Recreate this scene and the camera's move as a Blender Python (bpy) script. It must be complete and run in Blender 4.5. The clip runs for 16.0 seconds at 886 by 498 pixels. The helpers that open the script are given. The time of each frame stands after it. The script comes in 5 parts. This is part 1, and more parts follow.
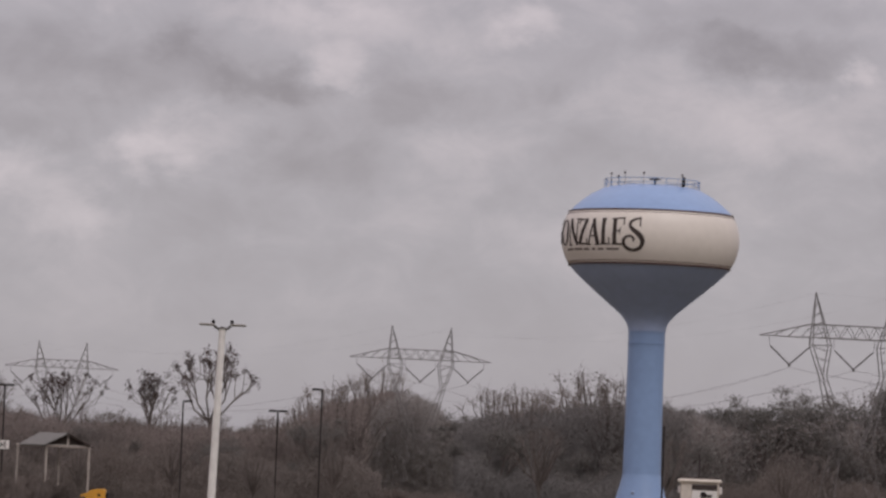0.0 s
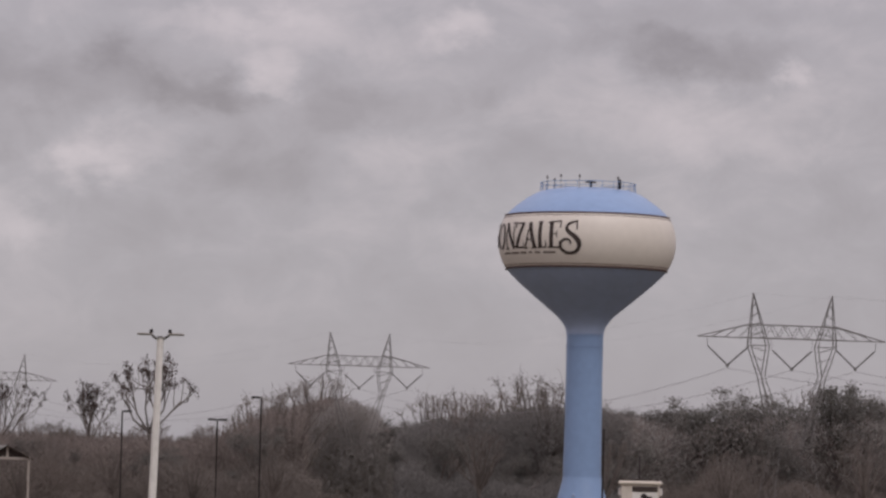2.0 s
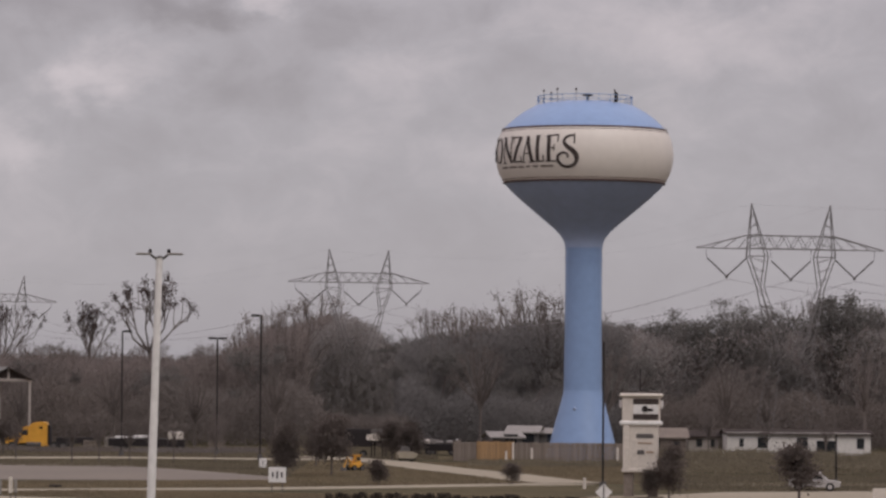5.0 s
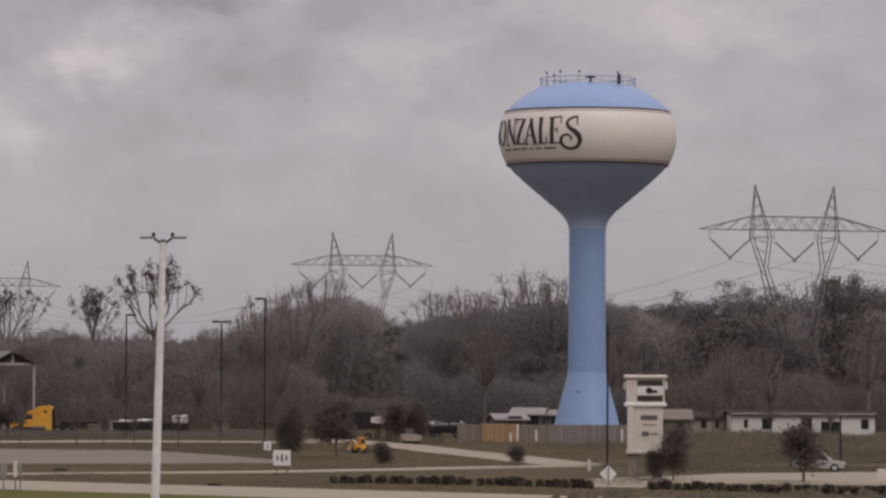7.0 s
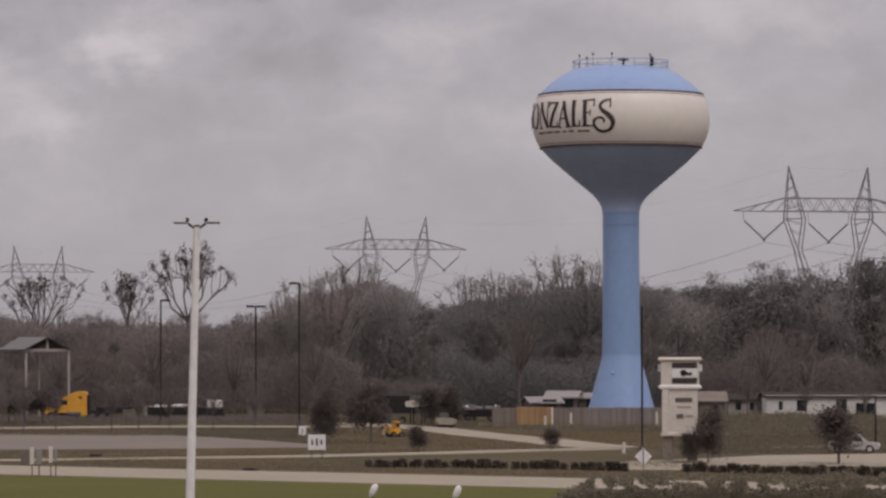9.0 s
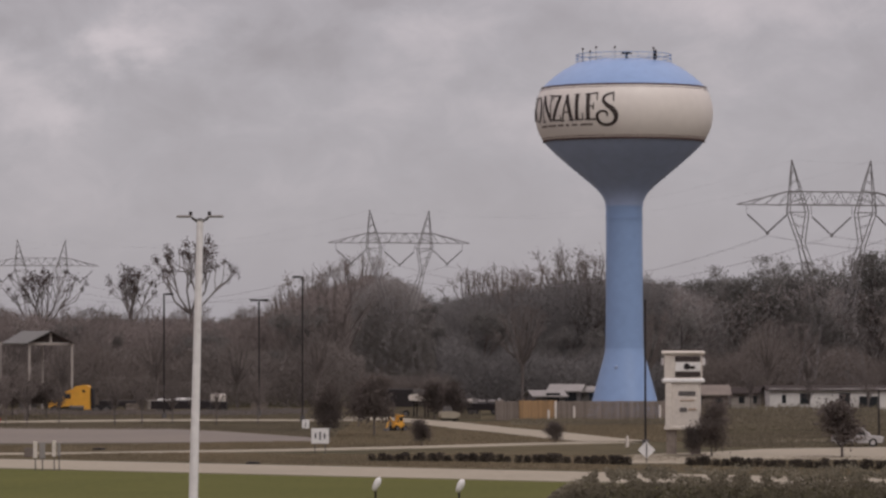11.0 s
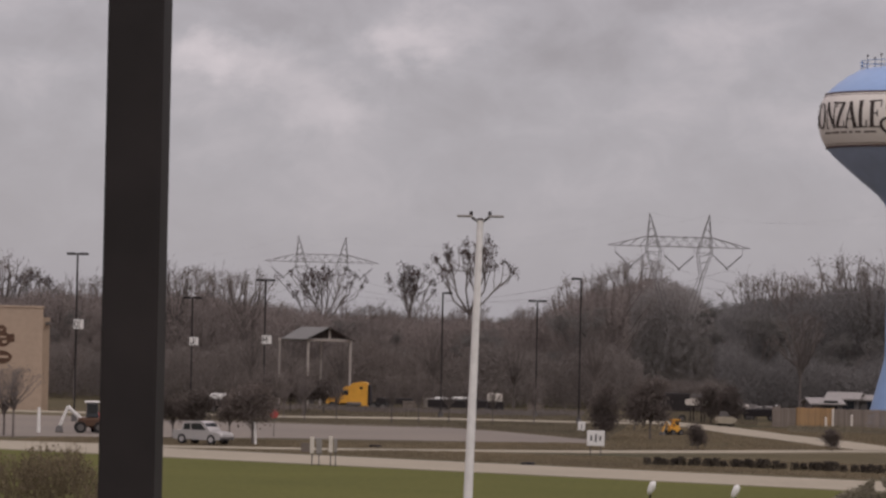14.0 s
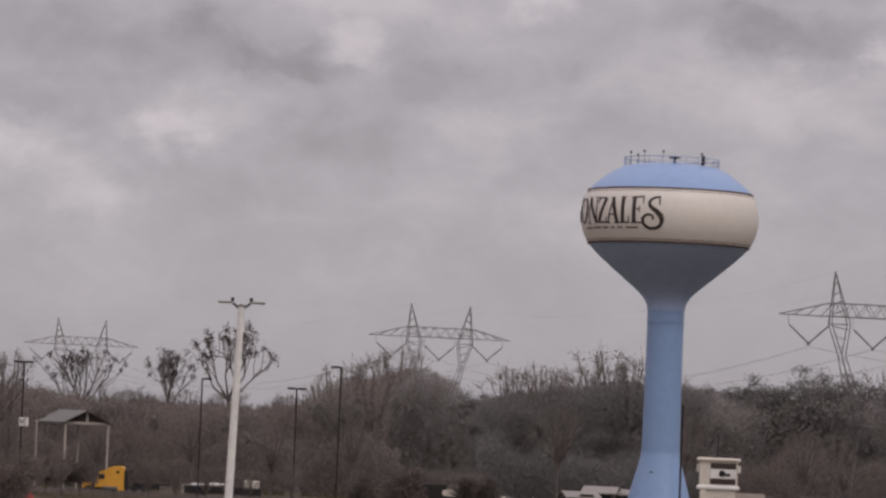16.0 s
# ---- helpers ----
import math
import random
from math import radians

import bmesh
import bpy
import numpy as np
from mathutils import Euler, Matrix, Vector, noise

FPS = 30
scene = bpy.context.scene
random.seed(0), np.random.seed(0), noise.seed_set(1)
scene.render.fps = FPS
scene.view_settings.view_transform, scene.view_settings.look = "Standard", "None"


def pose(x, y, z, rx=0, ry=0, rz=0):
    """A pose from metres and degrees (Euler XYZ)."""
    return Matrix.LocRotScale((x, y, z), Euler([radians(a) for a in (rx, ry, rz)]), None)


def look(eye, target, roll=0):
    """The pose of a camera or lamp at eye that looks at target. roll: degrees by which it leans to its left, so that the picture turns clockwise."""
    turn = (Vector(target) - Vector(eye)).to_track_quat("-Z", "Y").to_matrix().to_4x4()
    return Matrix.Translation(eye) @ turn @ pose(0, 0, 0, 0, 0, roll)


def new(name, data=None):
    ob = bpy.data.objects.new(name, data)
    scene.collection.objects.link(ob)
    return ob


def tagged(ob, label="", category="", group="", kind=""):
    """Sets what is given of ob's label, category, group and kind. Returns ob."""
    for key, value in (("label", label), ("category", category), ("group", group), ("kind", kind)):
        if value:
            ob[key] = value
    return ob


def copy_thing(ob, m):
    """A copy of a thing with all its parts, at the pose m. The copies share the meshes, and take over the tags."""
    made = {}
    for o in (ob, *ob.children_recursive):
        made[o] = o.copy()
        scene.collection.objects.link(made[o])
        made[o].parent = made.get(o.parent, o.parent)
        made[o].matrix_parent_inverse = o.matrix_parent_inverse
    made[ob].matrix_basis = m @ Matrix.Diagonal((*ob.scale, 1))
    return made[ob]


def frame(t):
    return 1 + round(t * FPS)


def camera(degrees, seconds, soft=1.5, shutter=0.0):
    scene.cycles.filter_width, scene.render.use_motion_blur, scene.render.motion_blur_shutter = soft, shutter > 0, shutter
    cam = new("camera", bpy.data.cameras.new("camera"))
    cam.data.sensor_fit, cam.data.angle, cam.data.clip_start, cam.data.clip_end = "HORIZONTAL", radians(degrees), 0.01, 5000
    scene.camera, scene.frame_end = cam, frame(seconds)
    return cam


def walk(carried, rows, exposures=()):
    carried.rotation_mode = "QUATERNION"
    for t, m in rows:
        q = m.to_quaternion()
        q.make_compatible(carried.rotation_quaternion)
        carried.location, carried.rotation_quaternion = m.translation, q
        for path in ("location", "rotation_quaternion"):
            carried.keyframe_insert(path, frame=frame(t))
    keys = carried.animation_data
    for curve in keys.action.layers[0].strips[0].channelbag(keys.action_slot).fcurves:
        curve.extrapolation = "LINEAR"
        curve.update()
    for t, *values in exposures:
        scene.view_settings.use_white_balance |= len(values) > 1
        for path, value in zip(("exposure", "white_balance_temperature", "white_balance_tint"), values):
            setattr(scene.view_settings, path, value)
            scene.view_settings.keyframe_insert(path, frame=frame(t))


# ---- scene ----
# ---- camera and its walk ----
cam = camera(13.154, 16.0, soft=2.65)
EYE = (0.0, 0.0, 9.8)
# seconds, pan to the right, tilt up, lean (degrees), sway to the right (metres)
TURNS = [
    (0.0, -0.9324, 3.0046, 2.2439, 0.0),
    (0.5, -0.8579, 3.2140, 1.8145, 0.0),
    (1.0, -0.6236, 3.2333, 1.6859, 0.0),
    (1.5, -0.0125, 3.2080, 1.4285, 0.0),
    (2.0, 0.0053, 3.1153, 1.3272, 0.0),
    (2.5, -0.0203, 2.9412, 1.2355, 0.0),
    (3.0, 0.0390, 2.7147, 1.1128, 0.0),
    (3.5, 0.0317, 2.4494, 1.0212, 0.0),
    (4.0, 0.0322, 2.2188, 0.7680, 0.0),
    (6.5, 0.0450, 1.5995, 0.3286, 0.0),
    (7.0, 0.0000, 1.5921, 0.2292, 0.0),
    (7.5, -0.1176, 1.5469, 0.1549, 0.0),
    (8.0, -0.2323, 1.5232, 0.0938, 0.0),
    (8.5, -0.3697, 1.4699, 0.0333, 0.0),
    (9.0, -0.5015, 1.3477, -0.0995, 0.0),
    (11.3, -0.5648, 1.2526, -0.1324, 0.0),
    (11.5, -0.6527, 1.2544, -0.2211, 0.0),
    (12.0, -0.8834, 1.2468, -0.2941, 0.0),
    (12.5, -1.3543, 1.2725, -0.1366, 0.0),
    (13.0, -2.5074, 1.2458, 0.2499, 0.0),
    (13.5, -4.0232, 1.2488, 0.7942, 0.0),
    (14.0, -4.7175, 1.2433, 1.1557, 0.0),
    (14.5, -4.2733, 1.3137, 1.5417, 0.02),
    (15.0, -1.9610, 1.9705, 1.9065, 0.0),
    (15.5, -1.5733, 2.4444, 2.2618, 0.0),
    (16.0, -1.2063, 2.6671, 2.3757, 0.0),
]


def aim(pan, tilt, lean, sway):
    a, b = radians(pan), radians(tilt)
    eye = Vector(EYE) + Vector((sway, 0, 0))
    return look(eye, eye + 100 * Vector((math.sin(a) * math.cos(b), math.cos(a) * math.cos(b), math.sin(b))), lean)


walk(cam, [(t, aim(p, q, r, s)) for t, p, q, r, s in TURNS])

# ---- world, sun ----
world = bpy.data.worlds.new("overcast_sky")
scene.world = world
world.use_nodes = True
WN, WL = world.node_tree.nodes, world.node_tree.links
WN.clear()


def wnode(kind, **props):
    n = WN.new(kind)
    for k, v in props.items():
        if k == "op":
            n.operation = v
    return n


def wmath(op, a, b=None, c=None):
    n = wnode("ShaderNodeMath", op=op)
    for i, v in enumerate((a, b, c)):
        if v is None:
            continue
        if isinstance(v, (int, float)):
            n.inputs[i].default_value = v
        else:
            WL.new(v, n.inputs[i])
    return n.outputs[0]


coord = WN.new("ShaderNodeTexCoord").outputs["Generated"]
sep = WN.new("ShaderNodeSeparateXYZ")
WL.new(coord, sep.inputs[0])
flat_y = wmath("MAXIMUM", wmath("ABSOLUTE", sep.outputs[1]), 0.05)
side = wmath("DIVIDE", sep.outputs[0], flat_y)
rise = wmath("DIVIDE", sep.outputs[2], flat_y)
# cloud layers: broad stretched banks, smaller puffs
comb = WN.new("ShaderNodeCombineXYZ")
WL.new(side, comb.inputs[0])
WL.new(wmath("MULTIPLY", rise, 1.45), comb.inputs[1])
WL.new(sep.outputs[1], comb.inputs[2])


def cloud_noise(scale, detail, rough, distort):
    n = WN.new("ShaderNodeTexNoise")
    n.inputs["Scale"].default_value = scale
    n.inputs["Detail"].default_value = detail
    n.inputs["Roughness"].default_value = rough
    n.inputs["Distortion"].default_value = distort
    WL.new(comb.outputs[0], n.inputs["Vector"])
    return n


warp = cloud_noise(55, 5, 0.6, 0.0)
broad = cloud_noise(13, 5, 0.55, 0.25)
fine = cloud_noise(48, 6, 0.6, 0.4)
ws = WN.new("ShaderNodeSeparateColor")
WL.new(warp.outputs["Color"], ws.inputs[0])
wx = wmath("MULTIPLY_ADD", wmath("SUBTRACT", ws.outputs[0], 0.5), 0.030, side)
wy = wmath("MULTIPLY_ADD", wmath("SUBTRACT", ws.outputs[1], 0.5), 0.020, rise)
# single clouds: bearing, rise, half width, half height, how much lighter or darker
DARK_BANKS = [
    (-0.1238, 0.0990, 0.0254, 0.0085, 0.50), (-0.1014, 0.0939, 0.0101, 0.0054, 0.32), (-0.0877, 0.1041, 0.0047, 0.0041, 0.45),
    (-0.0778, 0.0968, 0.0100, 0.0052, 0.48), (-0.0658, 0.0938, 0.0081, 0.0042, 0.40), (-0.0554, 0.0920, 0.0060, 0.0040, 0.52),
    (-0.1137, 0.0811, 0.0203, 0.0037, 0.14), (-0.0258, 0.0901, 0.0161, 0.0051, 0.38), (-0.0500, 0.0744, 0.0190, 0.0066, 0.34),
    (0.0532, 0.1087, 0.0152, 0.0047, 0.55), (0.0740, 0.1050, 0.0186, 0.0058, 0.65), (0.0691, 0.1182, 0.0288, 0.0034, 0.32),
    (0.0073, 0.0943, 0.0061, 0.0030, 0.28), (0.0119, 0.0807, 0.0203, 0.0051, 0.16), (-0.0983, 0.0661, 0.0101, 0.0047, 0.20),
    (-0.0115, 0.1033, 0.0186, 0.0042, 0.14), (-0.0772, 0.0609, 0.0152, 0.0059, 0.20), (-0.1829, 0.0767, 0.0186, 0.0059, 0.22), (-0.1290, 0.0804, 0.0152, 0.0044, 0.10),
]
BRIGHT_GAPS = [
    (-0.0461, 0.0997, 0.0071, 0.0061, 0.42), (-0.0548, 0.1128, 0.0220, 0.0037, 0.35), (0.0044, 0.1128, 0.0071, 0.0044, 0.55),
    (-0.0250, 0.1072, 0.0135, 0.0051, 0.22), (-0.1340, 0.0714, 0.0127, 0.0061, 0.48), (-0.1157, 0.0588, 0.0110, 0.0061, 0.42),
    (-0.0811, 0.0801, 0.0186, 0.0058, 0.34), (0.0702, 0.0863, 0.0254, 0.0078, 0.36), (0.0925, 0.1020, 0.0044, 0.0030, 0.60),
    (0.0347, 0.0902, 0.0135, 0.0085, 0.16), (-0.0132, 0.0797, 0.0118, 0.0068, 0.15), (-0.0935, 0.0750, 0.0101, 0.0058, 0.50),
    (-0.0065, 0.0577, 0.0254, 0.0051, 0.10), (-0.1467, 0.0698, 0.0085, 0.0044, 0.45), (-0.1946, 0.0601, 0.0101, 0.0068, 0.15),
]
CLOUDS = [(x, y, w, h, -k) for x, y, w, h, k in DARK_BANKS] + [(x, y, w, h, k) for x, y, w, h, k in BRIGHT_GAPS]
total = wmath("MULTIPLY_ADD", wmath("SUBTRACT", broad.outputs[0], 0.5), 0.95, wmath("MULTIPLY", wmath("SUBTRACT", fine.outputs[0], 0.5), 1.0))
for bx, by, rx, ry, amount in CLOUDS:
    dx = wmath("MULTIPLY", wmath("SUBTRACT", wx, bx), 1 / rx)
    dy = wmath("MULTIPLY", wmath("SUBTRACT", wy, by), 1 / ry)
    d2 = wmath("ADD", wmath("MULTIPLY", dx, dx), wmath("MULTIPLY", dy, dy))
    puff = wmath("EXPONENT", wmath("MULTIPLY", wmath("POWER", d2, 1.25), -0.7))
    front = wmath("GREATER_THAN", sep.outputs[1], 0.0)
    total = wmath("MULTIPLY_ADD", wmath("MULTIPLY", puff, front), amount, total)
# calmer towards the horizon
calm = WN.new("ShaderNodeMapRange")
calm.interpolation_type = "SMOOTHSTEP"
for i, v in enumerate((0.0, 0.075, 0.25, 1.0)):
    calm.inputs[i + 1].default_value = v
WL.new(rise, calm.inputs[0])
total = wmath("ADD", wmath("MULTIPLY", total, calm.outputs[0]), wmath("MULTIPLY", wmath("SUBTRACT", calm.outputs[0], 1.0), 0.17))
ramp = WN.new("ShaderNodeValToRGB")
els = ramp.color_ramp.elements
els[0].position, els[0].color = 0.0, (0.208, 0.173, 0.187, 1)
els[1].position, els[1].color = 1.0, (0.640, 0.560, 0.585, 1)
e = els.new(0.5)
e.color = (0.366, 0.331, 0.358, 1)
WL.new(wmath("MULTIPLY_ADD", total, 0.45, 0.52), ramp.inputs[0])
# a cooler, duller belt of air above the horizon
belt = WN.new("ShaderNodeValToRGB")
belt.color_ramp.elements[0].position, belt.color_ramp.elements[0].color = 0.0, (0.930, 0.955, 0.975, 1)
belt.color_ramp.elements[1].position, belt.color_ramp.elements[1].color = 1.0, (1.020, 1.0, 0.990, 1)
mid = belt.color_ramp.elements.new(0.45)
mid.color = (0.958, 0.965, 0.985, 1)
WL.new(wmath("MULTIPLY", rise, 11.0), belt.inputs[0])
air = WN.new("ShaderNodeMix")
air.data_type, air.blend_type = "RGBA", "MULTIPLY"
air.inputs[0].default_value = 1.0
WL.new(ramp.outputs[0], air.inputs[6])
WL.new(belt.outputs[0], air.inputs[7])
# the cloud deck is thinner and brighter overhead
deck = WN.new("ShaderNodeMapRange")
deck.interpolation_type = "SMOOTHSTEP"
for i, v in enumerate((0.16, 0.75, 1.0, 2.6)):
    deck.inputs[i + 1].default_value = v
WL.new(sep.outputs[2], deck.inputs[0])
sky = WN.new("ShaderNodeTexSky")
sky.sky_type, sky.sun_disc = "NISHITA", False
sky.sun_elevation, sky.sun_rotation = radians(48), radians(150)
bg_sky = WN.new("ShaderNodeBackground")
bg_sky.inputs[1].default_value = 0.012
WL.new(sky.outputs[0], bg_sky.inputs[0])
bg = WN.new("ShaderNodeBackground")
WL.new(air.outputs[2], bg.inputs[0])
WL.new(deck.outputs[0], bg.inputs[1])
both = WN.new("ShaderNodeAddShader")
WL.new(bg.outputs[0], both.inputs[0])
WL.new(bg_sky.outputs[0], both.inputs[1])
WL.new(both.outputs[0], WN.new("ShaderNodeOutputWorld").inputs[0])

sun = new("sun", bpy.data.lights.new("sun", "SUN"))
sun.data.energy, sun.data.angle, sun.data.color = 0.9, radians(25), (1.0, 0.96, 0.90)
sun.matrix_world = look((0, 0, 200), (-40, 75, 105))


# ---- materials ----
def material(name, color, rough=0.8, metal=0.0, grain=8.0, spread=0.18, patch=0.6, bump=0.15, tint=None, per_object=0.0, per_island=0.0, spec=0.3):
    """A weathered surface: base colour varied at two scales, with a fine relief. grain and patch: features per metre."""
    m = bpy.data.materials.new(name)
    m.use_nodes = True
    n, l = m.node_tree.nodes, m.node_tree.links
    b = n["Principled BSDF"]
    b.inputs["Roughness"].default_value, b.inputs["Metallic"].default_value = rough, metal
    b.inputs["Specular IOR Level"].default_value = spec
    pos = n.new("ShaderNodeTexCoord").outputs["Object"]
    big, small = n.new("ShaderNodeTexNoise"), n.new("ShaderNodeTexNoise")
    for t, s, d in ((big, patch, 4), (small, grain, 5)):
        t.inputs["Scale"].default_value, t.inputs["Detail"].default_value = s, d
        l.new(pos, t.inputs["Vector"])
    mix = n.new("ShaderNodeMix")
    mix.data_type = "RGBA"
    dark = tint or tuple(c * (1 - 1.6 * spread) for c in color)
    mix.inputs[6].default_value, mix.inputs[7].default_value = (*dark, 1), (*color, 1)
    add = n.new("ShaderNodeMath")
    add.operation = "MULTIPLY_ADD"
    l.new(big.outputs[0], add.inputs[0])
    add.inputs[1].default_value = 1.8
    add.inputs[2].default_value = -0.4
    l.new(add.outputs[0], mix.inputs[0])
    mul = n.new("ShaderNodeMix")
    mul.data_type, mul.blend_type = "RGBA", "MULTIPLY"
    mul.inputs[0].default_value = 1.0
    l.new(mix.outputs[2], mul.inputs[6])
    rng = n.new("ShaderNodeMapRange")
    for i, v in enumerate((0.25, 0.75, 1 - spread, 1 + spread)):
        rng.inputs[i + 1].default_value = v
    l.new(small.outputs[0], rng.inputs[0])
    out = rng.outputs[0]
    for amount, kind in ((per_object, "o"), (per_island, "i")):
        if amount:
            src = n.new("ShaderNodeObjectInfo").outputs["Random"] if kind == "o" else n.new("ShaderNodeNewGeometry").outputs["Random Per Island"]
            r2 = n.new("ShaderNodeMapRange")
            r2.inputs[3].default_value, r2.inputs[4].default_value = 1 - amount, 1 + amount
            l.new(src, r2.inputs[0])
            mm = n.new("ShaderNodeMath")
            mm.operation = "MULTIPLY"
            l.new(out, mm.inputs[0])
            l.new(r2.outputs[0], mm.inputs[1])
            out = mm.outputs[0]
    l.new(out, mul.inputs[7])
    l.new(mul.outputs[2], b.inputs["Base Color"])
    if bump:
        bp = n.new("ShaderNodeBump")
        bp.inputs["Strength"].default_value, bp.inputs["Distance"].default_value = bump, 0.03
        l.new(small.outputs[0], bp.inputs["Height"])
        l.new(bp.outputs[0], b.inputs["Normal"])
    return m


M_GROUND = material("dry_winter_grass", (0.113, 0.089, 0.052), 0.95, grain=0.9, patch=0.055, spread=0.28, tint=(0.054, 0.051, 0.030), spec=0.05)
M_LAWN = material("green_lawn", (0.110, 0.107, 0.036), 1.0, grain=2.2, patch=0.06, spread=0.20, tint=(0.086, 0.088, 0.030), spec=0.03)
M_ROAD = material("pale_concrete_road", (0.318, 0.280, 0.216), 0.9, grain=1.2, patch=0.08, spread=0.10, spec=0.05)
M_LOT = material("grey_asphalt", (0.205, 0.178, 0.148), 0.92, grain=1.5, patch=0.06, spread=0.10, tint=(0.168, 0.147, 0.130), spec=0.05)
M_BLUE = material("light_blue_tank_paint", (0.225, 0.330, 0.530), 0.42, grain=1.2, patch=0.22, spread=0.045, bump=0.0, spec=0.45)
# tank blue made paler and greyer, bounce light from below put into the colour
M_UNDER = material("bounce_lightened_blue_paint", (0.376, 0.455, 0.635), 0.8, grain=0.9, patch=0.2, spread=0.06, bump=0.0, tint=(0.328, 0.395, 0.545), spec=0.2)
M_CREAM = material("cream_tank_paint", (0.675, 0.625, 0.565), 0.45, grain=1.2, patch=0.25, spread=0.03, bump=0.0, spec=0.4)
M_TRIM = material("dark_brown_stripe", (0.085, 0.045, 0.04), 0.6, grain=2, spread=0.1, bump=0)
M_LETTER = material("dark_letter_paint", (0.048, 0.036, 0.032), 0.6, grain=2, spread=0.1, bump=0)
M_FAINT = material("faded_letter_paint", (0.20, 0.17, 0.15), 0.6, grain=2, spread=0.1, bump=0)
M_GALV = material("galvanised_lattice_steel", (0.180, 0.167, 0.164), 0.6, 0.0, grain=3, spread=0.12, bump=0)
M_WIRE = material("weathered_conductor", (0.26, 0.25, 0.255), 0.6, 0.2, grain=3, spread=0.05, bump=0)
M_GLASSY = material("dark_porcelain", (0.10, 0.085, 0.085), 0.4, grain=3, spread=0.1, bump=0)
M_BARK = material("grey_brown_bark", (0.165, 0.140, 0.128), 0.95, grain=5, patch=0.5, spread=0.2, per_object=0.3)
M_TWIG = material("bare_brown_twigs", (0.205, 0.178, 0.162), 0.95, grain=0.3, patch=0.12, spread=0.1, bump=0, per_object=0.20, per_island=0.12)
M_CLUMP = material("dark_leaf_clumps", (0.110, 0.080, 0.074), 0.9, grain=1.0, patch=0.3, spread=0.25, bump=0, per_object=0.2, per_island=0.3)
M_EVER = material("dull_evergreen_leaves", (0.180, 0.171, 0.158), 0.9, grain=0.3, patch=0.2, spread=0.1, bump=0, per_object=0.2, per_island=0.10)
M_YOUNG = material("dark_russet_leaves", (0.138, 0.114, 0.101), 0.9, grain=1.0, patch=0.5, spread=0.12, bump=0, per_object=0.25, per_island=0.15)
M_THICK = material("brown_thicket", (0.246, 0.209, 0.190), 0.95, grain=0.15, patch=0.04, spread=0.08, bump=0, tint=(0.196, 0.168, 0.154), per_island=0.08)
M_ROUGH = material("rough_brown_grass", (0.205, 0.176, 0.122), 0.95, grain=0.6, patch=0.06, spread=0.15, bump=0, tint=(0.140, 0.121, 0.088), per_island=0.2)
M_VERGE = material("tan_winter_grass", (0.255, 0.205, 0.132), 0.95, grain=0.6, patch=0.06, spread=0.15, bump=0, tint=(0.175, 0.146, 0.098), per_island=0.2)
M_BRUSH = material("dark_bare_brush", (0.336, 0.316, 0.300), 0.95, grain=0.15, patch=0.04, spread=0.10, bump=0, tint=(0.270, 0.255, 0.244), per_island=0.1)
M_FOOT = material("brown_brush_stalks", (0.190, 0.170, 0.156), 0.95, grain=0.15, patch=0.04, spread=0.10, bump=0, tint=(0.146, 0.121, 0.106), per_island=0.1)
M_STAND = material("dark_evergreen_scrub", (0.190, 0.180, 0.172), 0.95, grain=0.15, patch=0.05, spread=0.10, bump=0, tint=(0.150, 0.143, 0.138), per_island=0.1)
M_HEDGE = material("clipped_hedge_leaves", (0.092, 0.076, 0.060), 0.9, grain=3, patch=0.6, spread=0.25, bump=0, per_object=0.2, per_island=0.3)
M_REED = material("dry_reed_stalks", (0.190, 0.150, 0.098), 0.95, grain=1, patch=0.3, spread=0.2, bump=0, per_island=0.3)
M_BUSH = material("olive_bush_leaves", (0.220, 0.194, 0.140), 0.95, grain=1, patch=0.3, spread=0.2, bump=0, per_island=0.3)


def let_light_through(m, share=0.45):
    """Thin leaves and twigs pass a part of the light that falls on their backs."""
    n, l = m.node_tree.nodes, m.node_tree.links
    b = n["Principled BSDF"]
    thin, mix = n.new("ShaderNodeBsdfTranslucent"), n.new("ShaderNodeMixShader")
    l.new(b.inputs["Base Color"].links[0].from_socket, thin.inputs["Color"])
    mix.inputs[0].default_value = share
    l.new(b.outputs[0], mix.inputs[1])
    l.new(thin.outputs[0], mix.inputs[2])
    l.new(mix.outputs[0], n["Material Output"].inputs["Surface"])


for leafy in (M_TWIG, M_CLUMP, M_EVER, M_YOUNG, M_THICK, M_ROUGH, M_VERGE, M_BRUSH, M_STAND, M_FOOT, M_HEDGE, M_REED, M_BUSH):
    let_light_through(leafy)
M_WHITE = material("white_paint", (0.72, 0.70, 0.67), 0.6, grain=3, patch=0.5, spread=0.08, bump=0.05)
M_POLE = material("pale_concrete_pole", (0.74, 0.71, 0.695), 0.85, grain=6, patch=0.4, spread=0.10, bump=0.1)
M_DARK = material("dark_bronze_steel", (0.022, 0.017, 0.017), 0.7, 0.0, grain=3, patch=0.5, spread=0.25, bump=0.05)
M_BLACK = material("black_rubber", (0.018, 0.017, 0.017), 0.85, grain=4, spread=0.2, bump=0)
M_GLASS = material("dark_window_glass", (0.020, 0.022, 0.025), 0.12, grain=2, spread=0.05, bump=0, spec=0.6)
M_SIGN = material("cream_stucco", (0.61, 0.555, 0.490), 0.9, grain=4, patch=0.4, spread=0.1, bump=0.1)
M_FENCE = material("weathered_grey_boards", (0.235, 0.195, 0.165), 0.95, grain=4, patch=0.3, spread=0.2, per_object=0.2)
M_ORANGE = material("new_orange_boards", (0.36, 0.225, 0.115), 0.9, grain=4, patch=0.3, spread=0.12, per_object=0.15)
